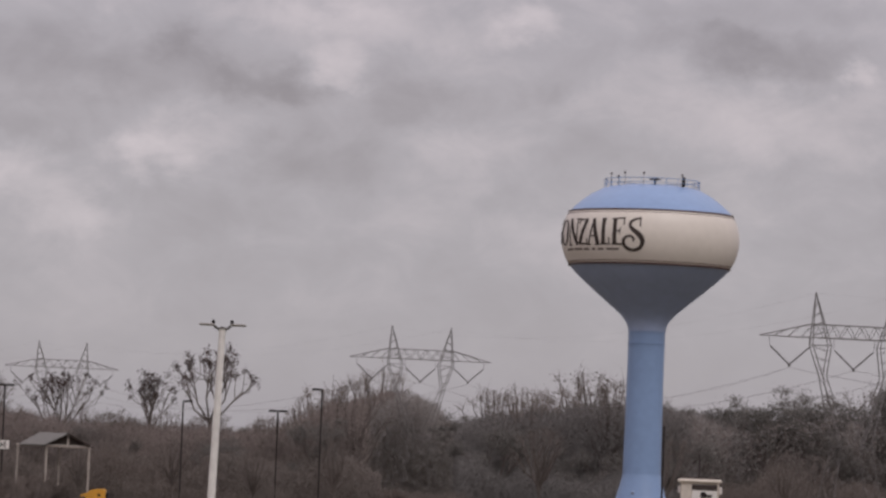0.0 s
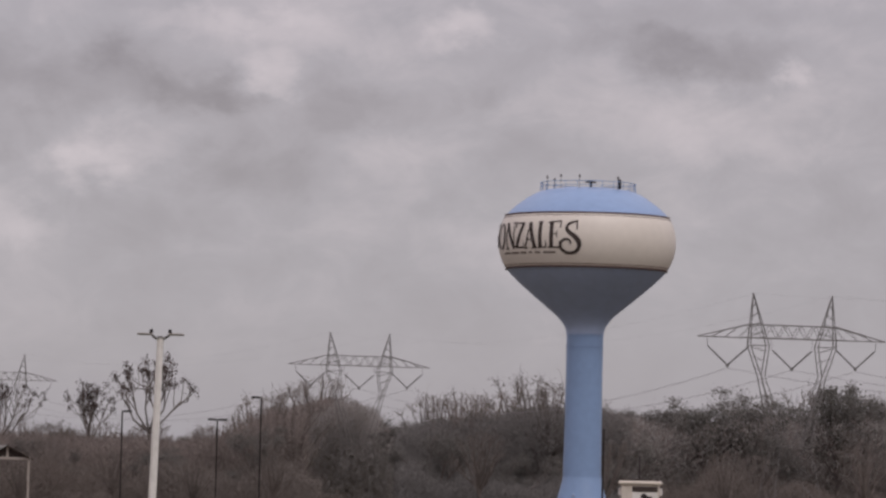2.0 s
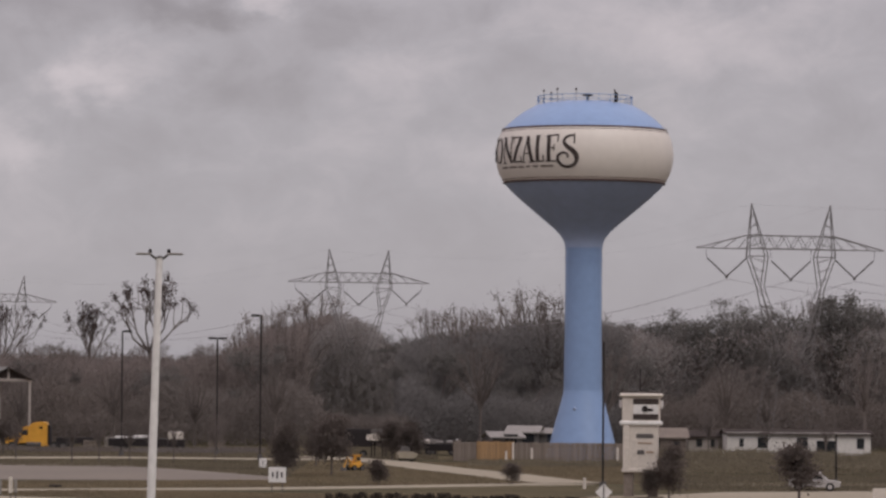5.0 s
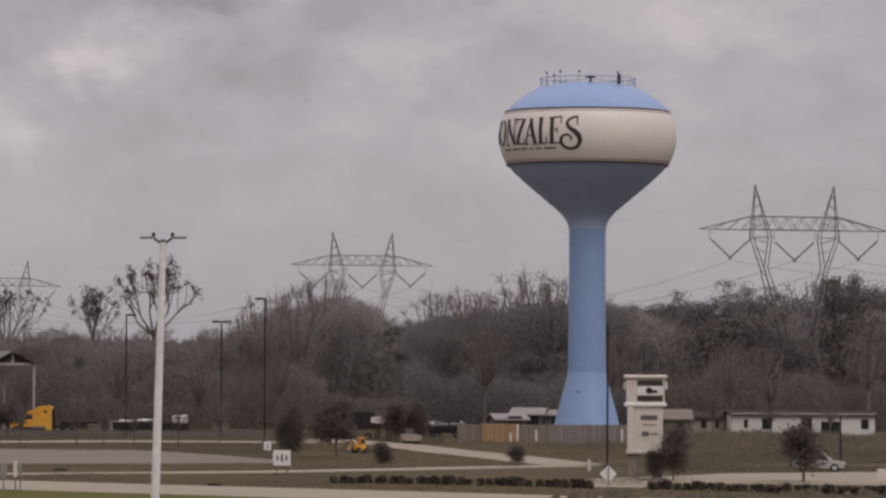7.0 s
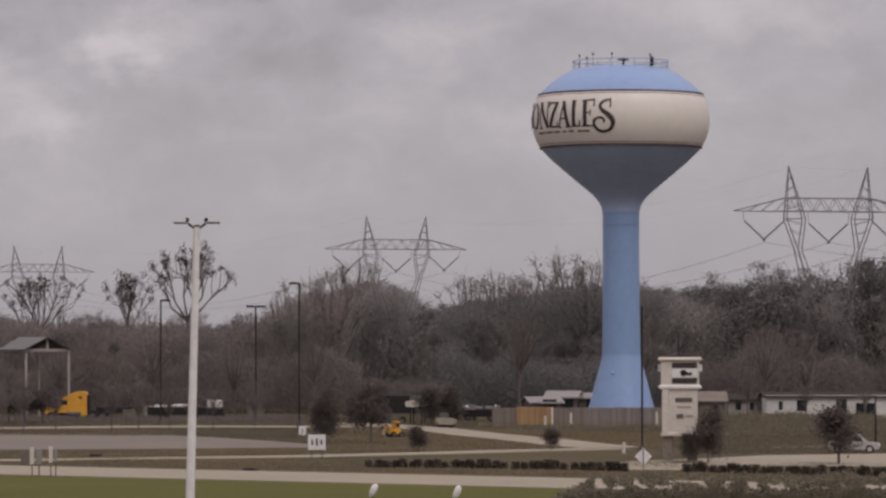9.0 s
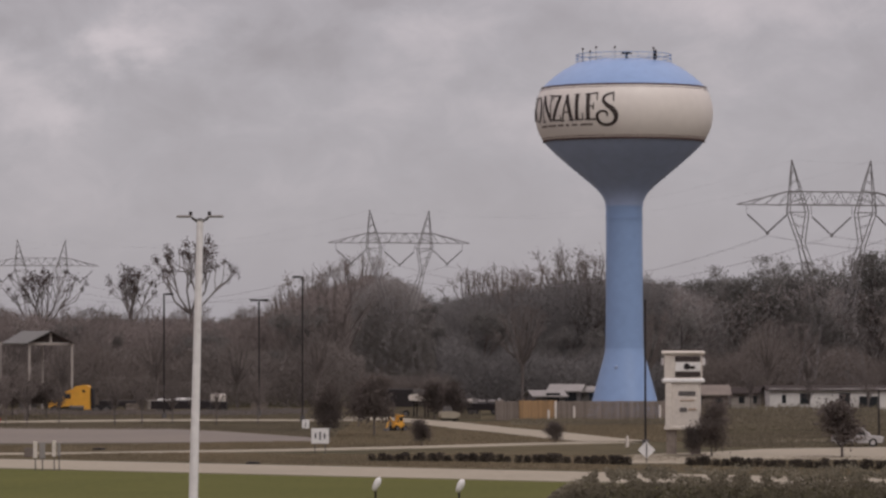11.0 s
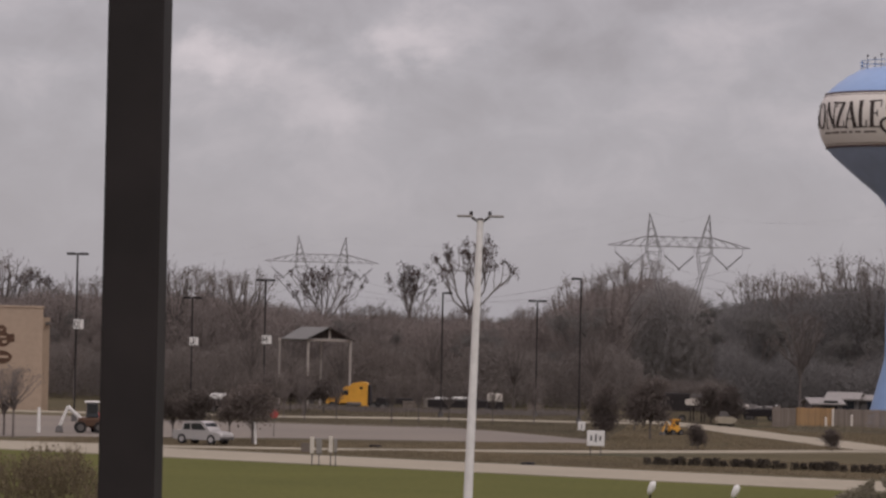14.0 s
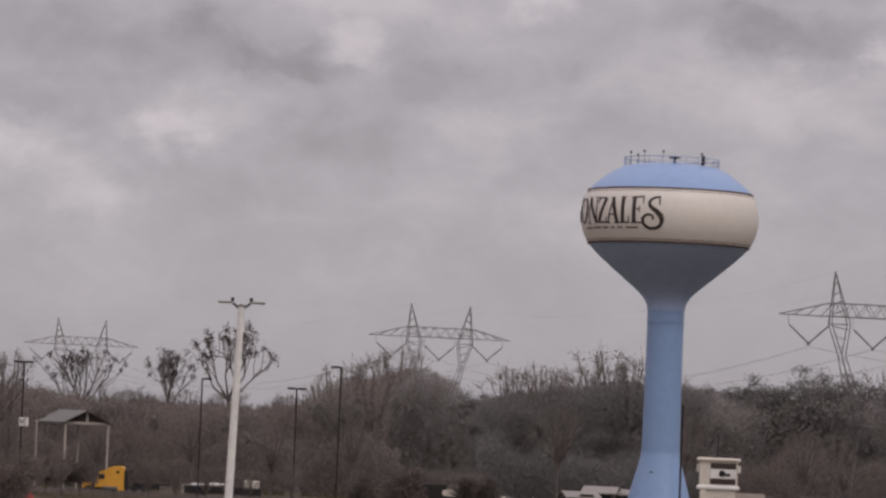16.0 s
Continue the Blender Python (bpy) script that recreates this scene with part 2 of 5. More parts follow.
M_TAN = material("tan_stucco_wall", (0.37, 0.282, 0.212), 0.92, grain=2, patch=0.2, spread=0.08)
M_BROWN = material("brown_sign_paint", (0.10, 0.055, 0.035), 0.8, grain=3, spread=0.15, bump=0)
M_YELLOW = material("yellow_truck_paint", (0.66, 0.330, 0.045), 0.5, grain=2, patch=0.4, spread=0.08, bump=0)
M_RED = material("faded_red_paint", (0.36, 0.075, 0.065), 0.6, grain=3, spread=0.1, bump=0)
M_ROOF = material("grey_metal_roof", (0.265, 0.245, 0.228), 0.7, 0.0, grain=2, patch=0.3, spread=0.12)
M_SHEET = material("lit_green_grey_sheet_roof", (0.165, 0.160, 0.150), 0.8, grain=2, patch=0.3, spread=0.12)
M_ROOFDARK = material("dark_shingle_roof", (0.066, 0.054, 0.050), 1.0, grain=4, patch=0.3, spread=0.2, spec=0.05)
M_WOOD = material("weathered_timber", (0.40, 0.36, 0.325), 0.9, grain=5, patch=0.3, spread=0.15)
M_SILVER = material("silver_car_paint", (0.42, 0.40, 0.385), 0.35, 0.2, grain=1, patch=0.5, spread=0.06, bump=0)
M_HOUSE = material("white_clapboard", (0.66, 0.63, 0.59), 0.85, grain=3, patch=0.3, spread=0.12)
M_STEM = material("grey_street_furniture", (0.12, 0.11, 0.105), 0.8, grain=4, spread=0.15, bump=0)


# ---- building helpers ----
class Shape:
    """Collects vertices and faces of one mesh."""

    def __init__(self):
        self.v, self.f, self.smooth = [], [], False

    def box(self, c, s, rz=0.0, bevel=0.0, top=1.0):
        """A box with its middle at c; bevel cuts its upright and level edges; top narrows its upper end."""
        sx, sy, sz = (k / 2 for k in s)
        cr, sr = math.cos(rz), math.sin(rz)
        i = len(self.v)
        b = min(bevel, sx * 0.9, sy * 0.9, sz * 0.9)
        if b <= 0:
            ring = [(-sx, -sy), (sx, -sy), (sx, sy), (-sx, sy)]
            levels = [(-sz, 0.0), (sz, 0.0)]
        else:
            ring = None
            levels = [(-sz, b), (-sz + b, 0.0), (sz - b, 0.0), (sz, b)]
        n = 0
        for z, inset in levels:
            k = top if z > 0 else 1.0
            if ring:
                r = ring
            else:
                x, y = sx - inset, sy - inset
                r = [(-x + b, -y), (x - b, -y), (x, -y + b), (x, y - b), (x - b, y), (-x + b, y), (-x, y - b), (-x, -y + b)]
            n = len(r)
            for px, py in r:
                px, py = px * k, py * k
                self.v.append((c[0] + px * cr - py * sr, c[1] + px * sr + py * cr, c[2] + z))
        for q in range(len(levels) - 1):
            for j in range(n):
                a, d = i + q * n + j, i + q * n + (j + 1) % n
                self.f.append((a, d, d + n, a + n))
        self.f.append(tuple(i + j for j in reversed(range(n))))
        self.f.append(tuple(i + (len(levels) - 1) * n + j for j in range(n)))
        return self

    def tube(self, p, q, r0, r1=None, n=6, caps=True):
        r1 = r0 if r1 is None else r1
        p, q = Vector(p), Vector(q)
        d = (q - p).normalized()
        u = d.orthogonal().normalized()
        w = d.cross(u)
        i = len(self.v)
        for c, r in ((p, r0), (q, r1)):
            for j in range(n):
                a = 2 * math.pi * j / n
                self.v.append(tuple(c + (u * math.cos(a) + w * math.sin(a)) * r))
        for j in range(n):
            k = (j + 1) % n
            self.f.append((i + j, i + k, i + n + k, i + n + j))
        if caps:
            self.f.append(tuple(i + j for j in reversed(range(n))))
            self.f.append(tuple(i + n + j for j in range(n)))
        return self

    def lathe(self, profile, n=48, c=(0, 0, 0)):
        """A surface turned round the upright axis, from (radius, height) pairs."""
        i = len(self.v)
        for r, z in profile:
            for j in range(n):
                a = 2 * math.pi * j / n
                self.v.append((c[0] + r * math.cos(a), c[1] + r * math.sin(a), c[2] + z))
        for k in range(len(profile) - 1):
            for j in range(n):
                a, b = i + k * n + j, i + k * n + (j + 1) % n
                self.f.append((a, a + n, b + n, b))
        self.smooth = True
        return self

    def blade(self, p, d, up, w):
        """A thin pointed blade: a twig or a stalk."""
        i = len(self.v)
        p, d = Vector(p), Vector(d)
        s = d.cross(up).normalized() * w
        self.v += [tuple(p - s), tuple(p + s), tuple(p + d)]
        self.f.append((i, i + 1, i + 2))

    def leaf(self, c, n, size, rng):
        """One small leaf or leaf spray, four-cornered and slightly folded."""
        i = len(self.v)
        c, n = Vector(c), Vector(n).normalized()
        u = n.orthogonal().normalized()
        w = n.cross(u)
        a = rng.uniform(0, 6.28)
        u, w = u * math.cos(a) + w * math.sin(a), w * math.cos(a) - u * math.sin(a)
        l, b = size, size * rng.uniform(0.45, 0.8)
        self.v += [tuple(c - u * l), tuple(c + w * b + n * b * 0.3), tuple(c + u * l), tuple(c - w * b + n * b * 0.3)]
        self.f.append((i, i + 1, i + 2, i + 3))

    def mesh(self, name, mat):
        m = bpy.data.meshes.new(name)
        m.from_pydata(self.v, [], self.f)
        if self.smooth:
            m.polygons.foreach_set("use_smooth", [True] * len(m.polygons))
        m.materials.append(mat)
        m.update()
        return m


def thing(name, at, label, category, group="", kind="", rz=0.0):
    ob = new(name)
    ob.empty_display_size = 0.3
    ob.matrix_world = pose(at[0], at[1], at[2], 0, 0, math.degrees(rz))
    return tagged(ob, label, category, group, kind)


def part(name, shape, mat, parent, label=""):
    ob = new(name, shape if isinstance(shape, bpy.types.Mesh) else shape.mesh(name, mat))
    ob.parent = parent
    return tagged(ob, label) if label else ob


def single(name, shape, mat, label, category, group="", kind=""):
    return tagged(new(name, shape.mesh(name, mat)), label, category, group, kind)


def S():
    return Shape()


# ---- ground, roads ----
def strip(points, width, z, thick=0.12):
    """A band of even width along a line, with edges going down into the ground."""
    s = S()
    pts = [Vector(p) for p in points]
    n = len(pts)
    for k, p in enumerate(pts):
        d = (pts[min(k + 1, n - 1)] - pts[max(k - 1, 0)]).normalized()
        o = Vector((-d.y, d.x)) * (width[k] if isinstance(width, (list, tuple)) else width) / 2
        for q, zz in ((p + o, z - thick), (p + o, z), (p - o, z), (p - o, z - thick)):
            s.v.append((q.x, q.y, zz))
    for k in range(n - 1):
        for j in range(3):
            a = k * 4 + j
            s.f.append((a, a + 1, a + 5, a + 4))
    return s


def slab(corners, z, thick=0.12):
    s = S()
    n = len(corners)
    s.v = [(x, y, z) for x, y in corners] + [(x, y, z - thick) for x, y in corners]
    s.f = [tuple(range(n))] + [(j, j + n, (j + 1) % n + n, (j + 1) % n) for j in range(n)]
    return s


gs = S()
gs.v = [(-4000, -600, 0), (4000, -600, 0), (4000, 4500, 0), (-4000, 4500, 0)]
gs.f = [(0, 1, 2, 3)]
single("ground", gs, M_GROUND, "dry brown winter grass on level ground", "ground", kind="structure")
single("lawn", slab([(-160, -60), (120, -60), (120, 177), (-160, 364)], 0.03), M_LAWN, "green mown lawn beside the pale road", "lawn", kind="structure")
SERVICE = [(-72, 316), (-48, 311), (-33, 313.5), (-14.4, 322), (-4, 330), (4.8, 338), (12.5, 344)]
DRIVE = [(-14, 446), (-5, 419), (0.2, 393), (5.2, 374), (9.0, 356), (12.2, 344)]
single("road", strip([(-200, 399.5), (-62, 306.4), (0, 264.8), (120, 184)], 15.4, 0.08), M_ROAD, "pale concrete road running past the lawn", "road", kind="structure")
single("service_road", strip(SERVICE, 5.2, 0.06), M_ROAD, "narrow pale service road through dry grass", "road", kind="structure")
single("driveway", strip(DRIVE, [6, 5.5, 6, 6.5, 6.5, 6], 0.10), M_ROAD, "curving pale driveway leading to the water tower", "driveway", kind="structure")
single("parking_lot", slab([(-110, 424), (-78, 409), (-34, 398), (-25, 382), (-15, 359), (-13, 347), (-43, 342), (-66, 328), (-120, 372)], 0.05), M_LOT, "large empty grey asphalt parking lot", "parking lot", kind="structure")
single("kerb_lane", strip([(-110, 424), (-53, 423), (-37, 431), (-19, 429), (-8, 431)], [8, 8, 7, 7, 6], 0.12), M_ROAD, "pale concrete lane behind the parking lot", "road", kind="structure")
single("sign_forecourt", slab([(11, 301), (17, 296), (36, 293), (60, 290), (60, 325), (35, 327), (24, 322), (19, 314), (12, 307)], 0.07), M_ROAD, "pale concrete forecourt behind the hedge", "forecourt", kind="structure")
single("sign_apron", slab([(11.0, 286.2), (15.6, 285.4), (16.3, 299), (11.8, 300)], 0.11), M_ROAD, "pale concrete apron in the hedge gap", "pavement", kind="structure")
single("side_lane", strip([(19, 343), (31, 348), (60, 348)], 5, 0.06), M_ROAD, "narrow pale lane crossing rough grass", "road", kind="structure")


# ---- water tower ----
TX, TY = 16.53, 440.0
FACING = math.atan2(-TY, -TX)          # bearing from the tower to the eye
DOME = [(0.02, 41.2), (2.5, 41.12), (4.4, 40.9), (5.6, 40.6), (6.9, 39.9), (8.0, 39.1), (8.8, 38.4), (9.40, 37.74)]
BAND = [(9.40, 37.74), (9.74, 37.15), (9.98, 36.5), (10.14, 35.7), (10.2, 34.95), (10.15, 34.15), (9.99, 33.35), (9.68, 32.5), (9.20, 31.68)]
CONE = [(9.20, 31.68), (8.55, 30.95), (7.6, 30.05), (6.4, 29.0), (5.2, 28.0), (4.1, 27.08), (3.3, 26.4), (2.75, 25.8), (2.40, 25.3), (2.2, 24.8), (2.1, 24.2)]
STEM = [(2.1, 24.2), (2.09, 20), (2.12, 14), (2.18, 9), (2.2, 8.0)]
BELL = [(2.2, 8.0), (2.32, 7.3), (2.62, 6.2), (3.0, 4.8), (3.45, 3.1), (3.9, 1.4), (4.25, 0.15), (4.3, -0.1)]


def ring(r, z, w, h, n=72):
    return S().lathe([(r - w, z - h / 2), (r + w, z - h / 2), (r + w, z + h / 2), (r - w, z + h / 2)], n)


def tank_radius(z):
    for (r0, z0), (r1, z1) in zip(BAND, BAND[1:]):
        if z1 <= z <= z0:
            return r0 + (r1 - r0) * (z - z0) / (z1 - z0)
    return 9.4


def letter(ch, a0, a1, z0, z1, bold):
    """One painted letter wrapped on the tank between two bearings (degrees, minus to the left) and two heights."""
    cu = bpy.data.curves.new("letter", "FONT")
    cu.body, cu.size, cu.offset = ch, 1.0, bold
    tmp = bpy.data.objects.new("letter", cu)
    scene.collection.objects.link(tmp)
    bpy.context.view_layer.update()
    me = bpy.data.meshes.new_from_object(tmp.evaluated_get(bpy.context.evaluated_depsgraph_get()))
    bpy.data.objects.remove(tmp)
    bpy.data.curves.remove(cu)
    bm = bmesh.new()
    bm.from_mesh(me)
    bmesh.ops.triangulate(bm, faces=bm.faces)
    bmesh.ops.subdivide_edges(bm, edges=bm.edges, cuts=3, use_grid_fill=True)
    xs, ys = [v.co.x for v in bm.verts], [v.co.y for v in bm.verts]
    for v in bm.verts:
        u, w = (v.co.x - min(xs)) / (max(xs) - min(xs)), (v.co.y - min(ys)) / (max(ys) - min(ys))
        z = z0 + (z1 - z0) * w
        b = FACING + radians(a0 + (a1 - a0) * u)
        r = tank_radius(z) + 0.045
        v.co = (r * math.cos(b), r * math.sin(b), z)
    bm.to_mesh(me)
    bm.free()
    me.materials.clear()
    me.materials.append(M_LETTER)
    return me


def patch(a0, a1, z0, z1, steps=4):
    """A painted bar wrapped on the tank."""
    s = S()
    for k in range(steps + 1):
        b = FACING + radians(a0 + (a1 - a0) * k / steps)
        for j in range(4):
            z = z0 + (z1 - z0) * j / 3
            r = tank_radius(z) + 0.04
            s.v.append((r * math.cos(b), r * math.sin(b), z))
    for k in range(steps):
        for j in range(3):
            a = k * 4 + j
            s.f.append((a, a + 4, a + 5, a + 1))
    return s


def painted(strokes, a0, a1, z0=33.68, z1=36.62):
    """One painted letter of straight brush strokes (across, up, across, up, breadth in metres) between two bearings."""
    s = S()
    wide, tall = radians(a1 - a0) * 10.1, z1 - z0
    for n, (x0, y0, x1, y1, breadth) in enumerate(strokes):
        dx, dy = (x1 - x0) * wide, (y1 - y0) * tall
        length = math.hypot(dx, dy)
        ox, oy = -dy / length * breadth / 2, dx / length * breadth / 2
        steps = 8
        for k in range(steps + 1):
            f = k / steps
            for side in (-1, 1):
                px, pz = x0 * wide + dx * f + side * ox, z0 + y0 * tall + dy * f + side * oy
                b, r = FACING + radians(a0) + px / 10.1, tank_radius(pz) + 0.045 + 0.004 * n
                s.v.append((r * math.cos(b), r * math.sin(b), pz))
            if k:
                i = len(s.v) - 4
                s.f.append((i, i + 1, i + 3, i + 2))
    return s


def water_tower():
    t = thing("water_tower", (TX, TY, 0), "light blue water tower with a cream lettered tank band", "water tower")
    stem = part("stem", S().lathe(STEM, 40), M_BLUE, t, "pale blue steel stem")
    for z in (24.3, 22.9):
        part("weld_seam", ring(2.12, z, 0.035, 0.09, 40), M_BLUE, stem)
    base = part("base_bell", S().lathe(BELL, 40), M_BLUE, t)
    part("access_hatch", S().tube((-1.0, -2.42, 5.9), (-1.05, -2.6, 5.82), 0.2, n=12), M_UNDER, base)
    part("tank_bottom", S().lathe(CONE, 72), M_UNDER, t, "conical underside of the tank, its blue lightened for bounce light")
    band = part("tank_band", S().lathe(BAND, 96), M_CREAM, t, "cream painted band of the tank")
    part("tank_roof", S().lathe(DOME, 72), M_BLUE, t, "light blue domed tank roof")
    part("stripe", ring(9.42, 37.74, 0.06, 0.20), M_TRIM, t, "thin dark brown stripe")
    part("stripe", ring(9.58, 37.45, 0.03, 0.06), M_TRIM, t)
    part("stripe", ring(9.24, 31.68, 0.06, 0.20), M_TRIM, t, "thin dark brown stripe")
    part("stripe", ring(9.40, 31.98, 0.03, 0.05), M_TRIM, t)
    part("letter", letter("G", -95, -80, 33.9, 36.85, 0.0), M_LETTER, band)
    bow = [(0.5 + 0.42 * math.sin(k * math.pi / 6), 0.5 + 0.48 * math.cos(k * math.pi / 6)) for k in range(13)]
    part("letter", painted([(*p, *q, 0.14 + 0.30 * abs(math.sin((k + 0.5) * math.pi / 6))) for k, (p, q) in enumerate(zip(bow, bow[1:]))], -78.5, -65.0), M_LETTER, band)
    for strokes, a0, a1 in (
        ([(0.12, 0, 0.12, 1, 0.20), (0.10, 1, 0.90, 0, 0.46), (0.88, 0, 0.88, 1, 0.18), (-0.06, 1, 0.26, 1, 0.13), (-0.06, 0, 0.32, 0, 0.13), (0.68, 1, 1.08, 1, 0.13)], -64.2, -52.9),
        ([(0.02, 0.97, 0.98, 0.97, 0.17), (0.90, 0.97, 0.10, 0.03, 0.46), (0.02, 0.03, 1.0, 0.03, 0.17), (0.03, 0.98, 0.03, 0.78, 0.13), (0.98, 0.02, 0.98, 0.24, 0.13)], -52.4, -44.4),
        ([(0.10, 0, 0.50, 1, 0.19), (0.46, 1, 0.88, 0, 0.46), (0.24, 0.33, 0.72, 0.33, 0.13), (-0.08, 0, 0.28, 0, 0.13), (0.62, 0, 1.08, 0, 0.13)], -44.0, -34.2),
        ([(0.30, 0, 0.30, 1, 0.46), (0.0, 1, 0.62, 1, 0.13), (0.0, 0.02, 1.0, 0.02, 0.16), (0.98, 0, 0.98, 0.26, 0.15)], -33.2, -26.9),
        ([(0.28, 0, 0.28, 1, 0.46), (0.0, 0.98, 1.05, 1.03, 0.17), (0.0, 0.02, 0.95, 0.02, 0.16), (0.28, 0.53, 0.72, 0.53, 0.13), (0.72, 0.40, 0.72, 0.66, 0.12), (0.95, 0.02, 0.95, 0.24, 0.13), (1.04, 1.05, 1.0, 0.76, 0.13)], -25.6, -17.2),
    ):
        part("letter", painted(strokes, a0, a1), M_LETTER, band)
    # the last letter: one brush stroke that ends in a scroll (across, up, breadth)
    knots = [(0.84, 0.98, 0.07), (0.56, 0.95, 0.09), (0.37, 0.86, 0.11), (0.34, 0.75, 0.13), (0.47, 0.64, 0.16), (0.72, 0.52, 0.20), (0.90, 0.38, 0.20), (0.93, 0.24, 0.17),
             (0.82, 0.10, 0.14), (0.57, 0.03, 0.12), (0.28, 0.05, 0.12), (0.07, 0.17, 0.12), (0.05, 0.33, 0.11), (0.21, 0.43, 0.10), (0.42, 0.43, 0.09), (0.53, 0.35, 0.08), (0.47, 0.27, 0.06)]
    path = []
    for i in range(len(knots) - 1):
        a, b, c, d = (Vector(knots[min(max(i + k, 0), len(knots) - 1)]) for k in (-1, 0, 1, 2))
        for k in range(4):
            f = k / 4
            path.append(0.5 * (2 * b + (c - a) * f + (2 * a - 5 * b + 4 * c - d) * f * f + (3 * b - a - 3 * c + d) * f ** 3))
    sc = S()
    for k in range(len(path)):
        p, q = path[max(k - 1, 0)], path[min(k + 1, len(path) - 1)]
        run = Vector(((q.x - p.x) * 2.5, (q.y - p.y) * 3.75)).normalized()
        for side in (-1, 1):
            w = side * path[k].z * 1.4
            z = 33.0 + 3.75 * path[k].y + run.x * w
            b = FACING + radians(-17.6 + 13.6 * path[k].x - run.y * w / 10.1 * 57.3)
            r = tank_radius(z) + 0.05
            sc.v.append((r * math.cos(b), r * math.sin(b), z))
        if k:
            i = len(sc.v) - 4
            sc.f.append((i, i + 1, i + 3, i + 2))
    part("letter", sc, M_LETTER, band)
    part("serif", patch(-6.9, -6.0, 35.75, 36.85), M_LETTER, band)
    # unreadable small line: plain bars
    for k, (a0, a1) in enumerate(((-69, -60), (-58.5, -50), (-48.5, -43), (-41, -38), (-36, -31.5), (-29.5, -20.5))):
        part("text_bar", patch(a0, a1, 33.08, 33.30), M_FAINT, band)
    # railing and gear on the roof
    rail = part("roof_railing", ring(5.45, 41.62, 0.03, 0.08, 48), M_BLUE, t, "thin pale blue roof railing")
    part("mid_rail", ring(5.45, 41.15, 0.022, 0.06, 48), M_BLUE, rail)
    for k in range(24):
        a = 2 * math.pi * k / 24
        part("post", S().tube((5.45 * math.cos(a), 5.45 * math.sin(a), 40.55), (5.45 * math.cos(a), 5.45 * math.sin(a), 41.66), 0.03, n=5), M_BLUE, rail)
    for x, y, h in ((-4.75, -2.2, 1.65), (-3.95, -3.2, 1.3), (-3.25, -3.6, 1.75), (-1.15, -4.6, 1.7), (3.25, -3.9, 1.6)):
        a = part("antenna", S().tube((x, y, 40.6), (x, y, 40.6 + h), 0.03, n=6), M_STEM, t, "slim dark antenna mast")
        part("antenna_head", S().box((x, y, 40.5 + h), (0.24, 0.16, 0.26), bevel=0.04), M_STEM, a)
    part("roof_vent", S().lathe([(0.02, 0.38), (0.35, 0.34), (0.66, 0.24), (0.66, 0.16), (0.15, 0.14), (0.12, -0.5)], 20, (0.2, -3.2, 41.38)), M_DARK, t, "dark roof vent")
    part("equipment_box", S().box((3.4, -4.0, 41.35), (0.4, 0.4, 1.1), bevel=0.05), M_DARK, t)


water_tower()


# ---- lattice pylons and their lines ----
ARM_Z, HALF, PEAK = 25.2, 12.35, 5.05


def beam(s, p, q, w):
    s.tube(p, q, w, w, n=4, caps=False)


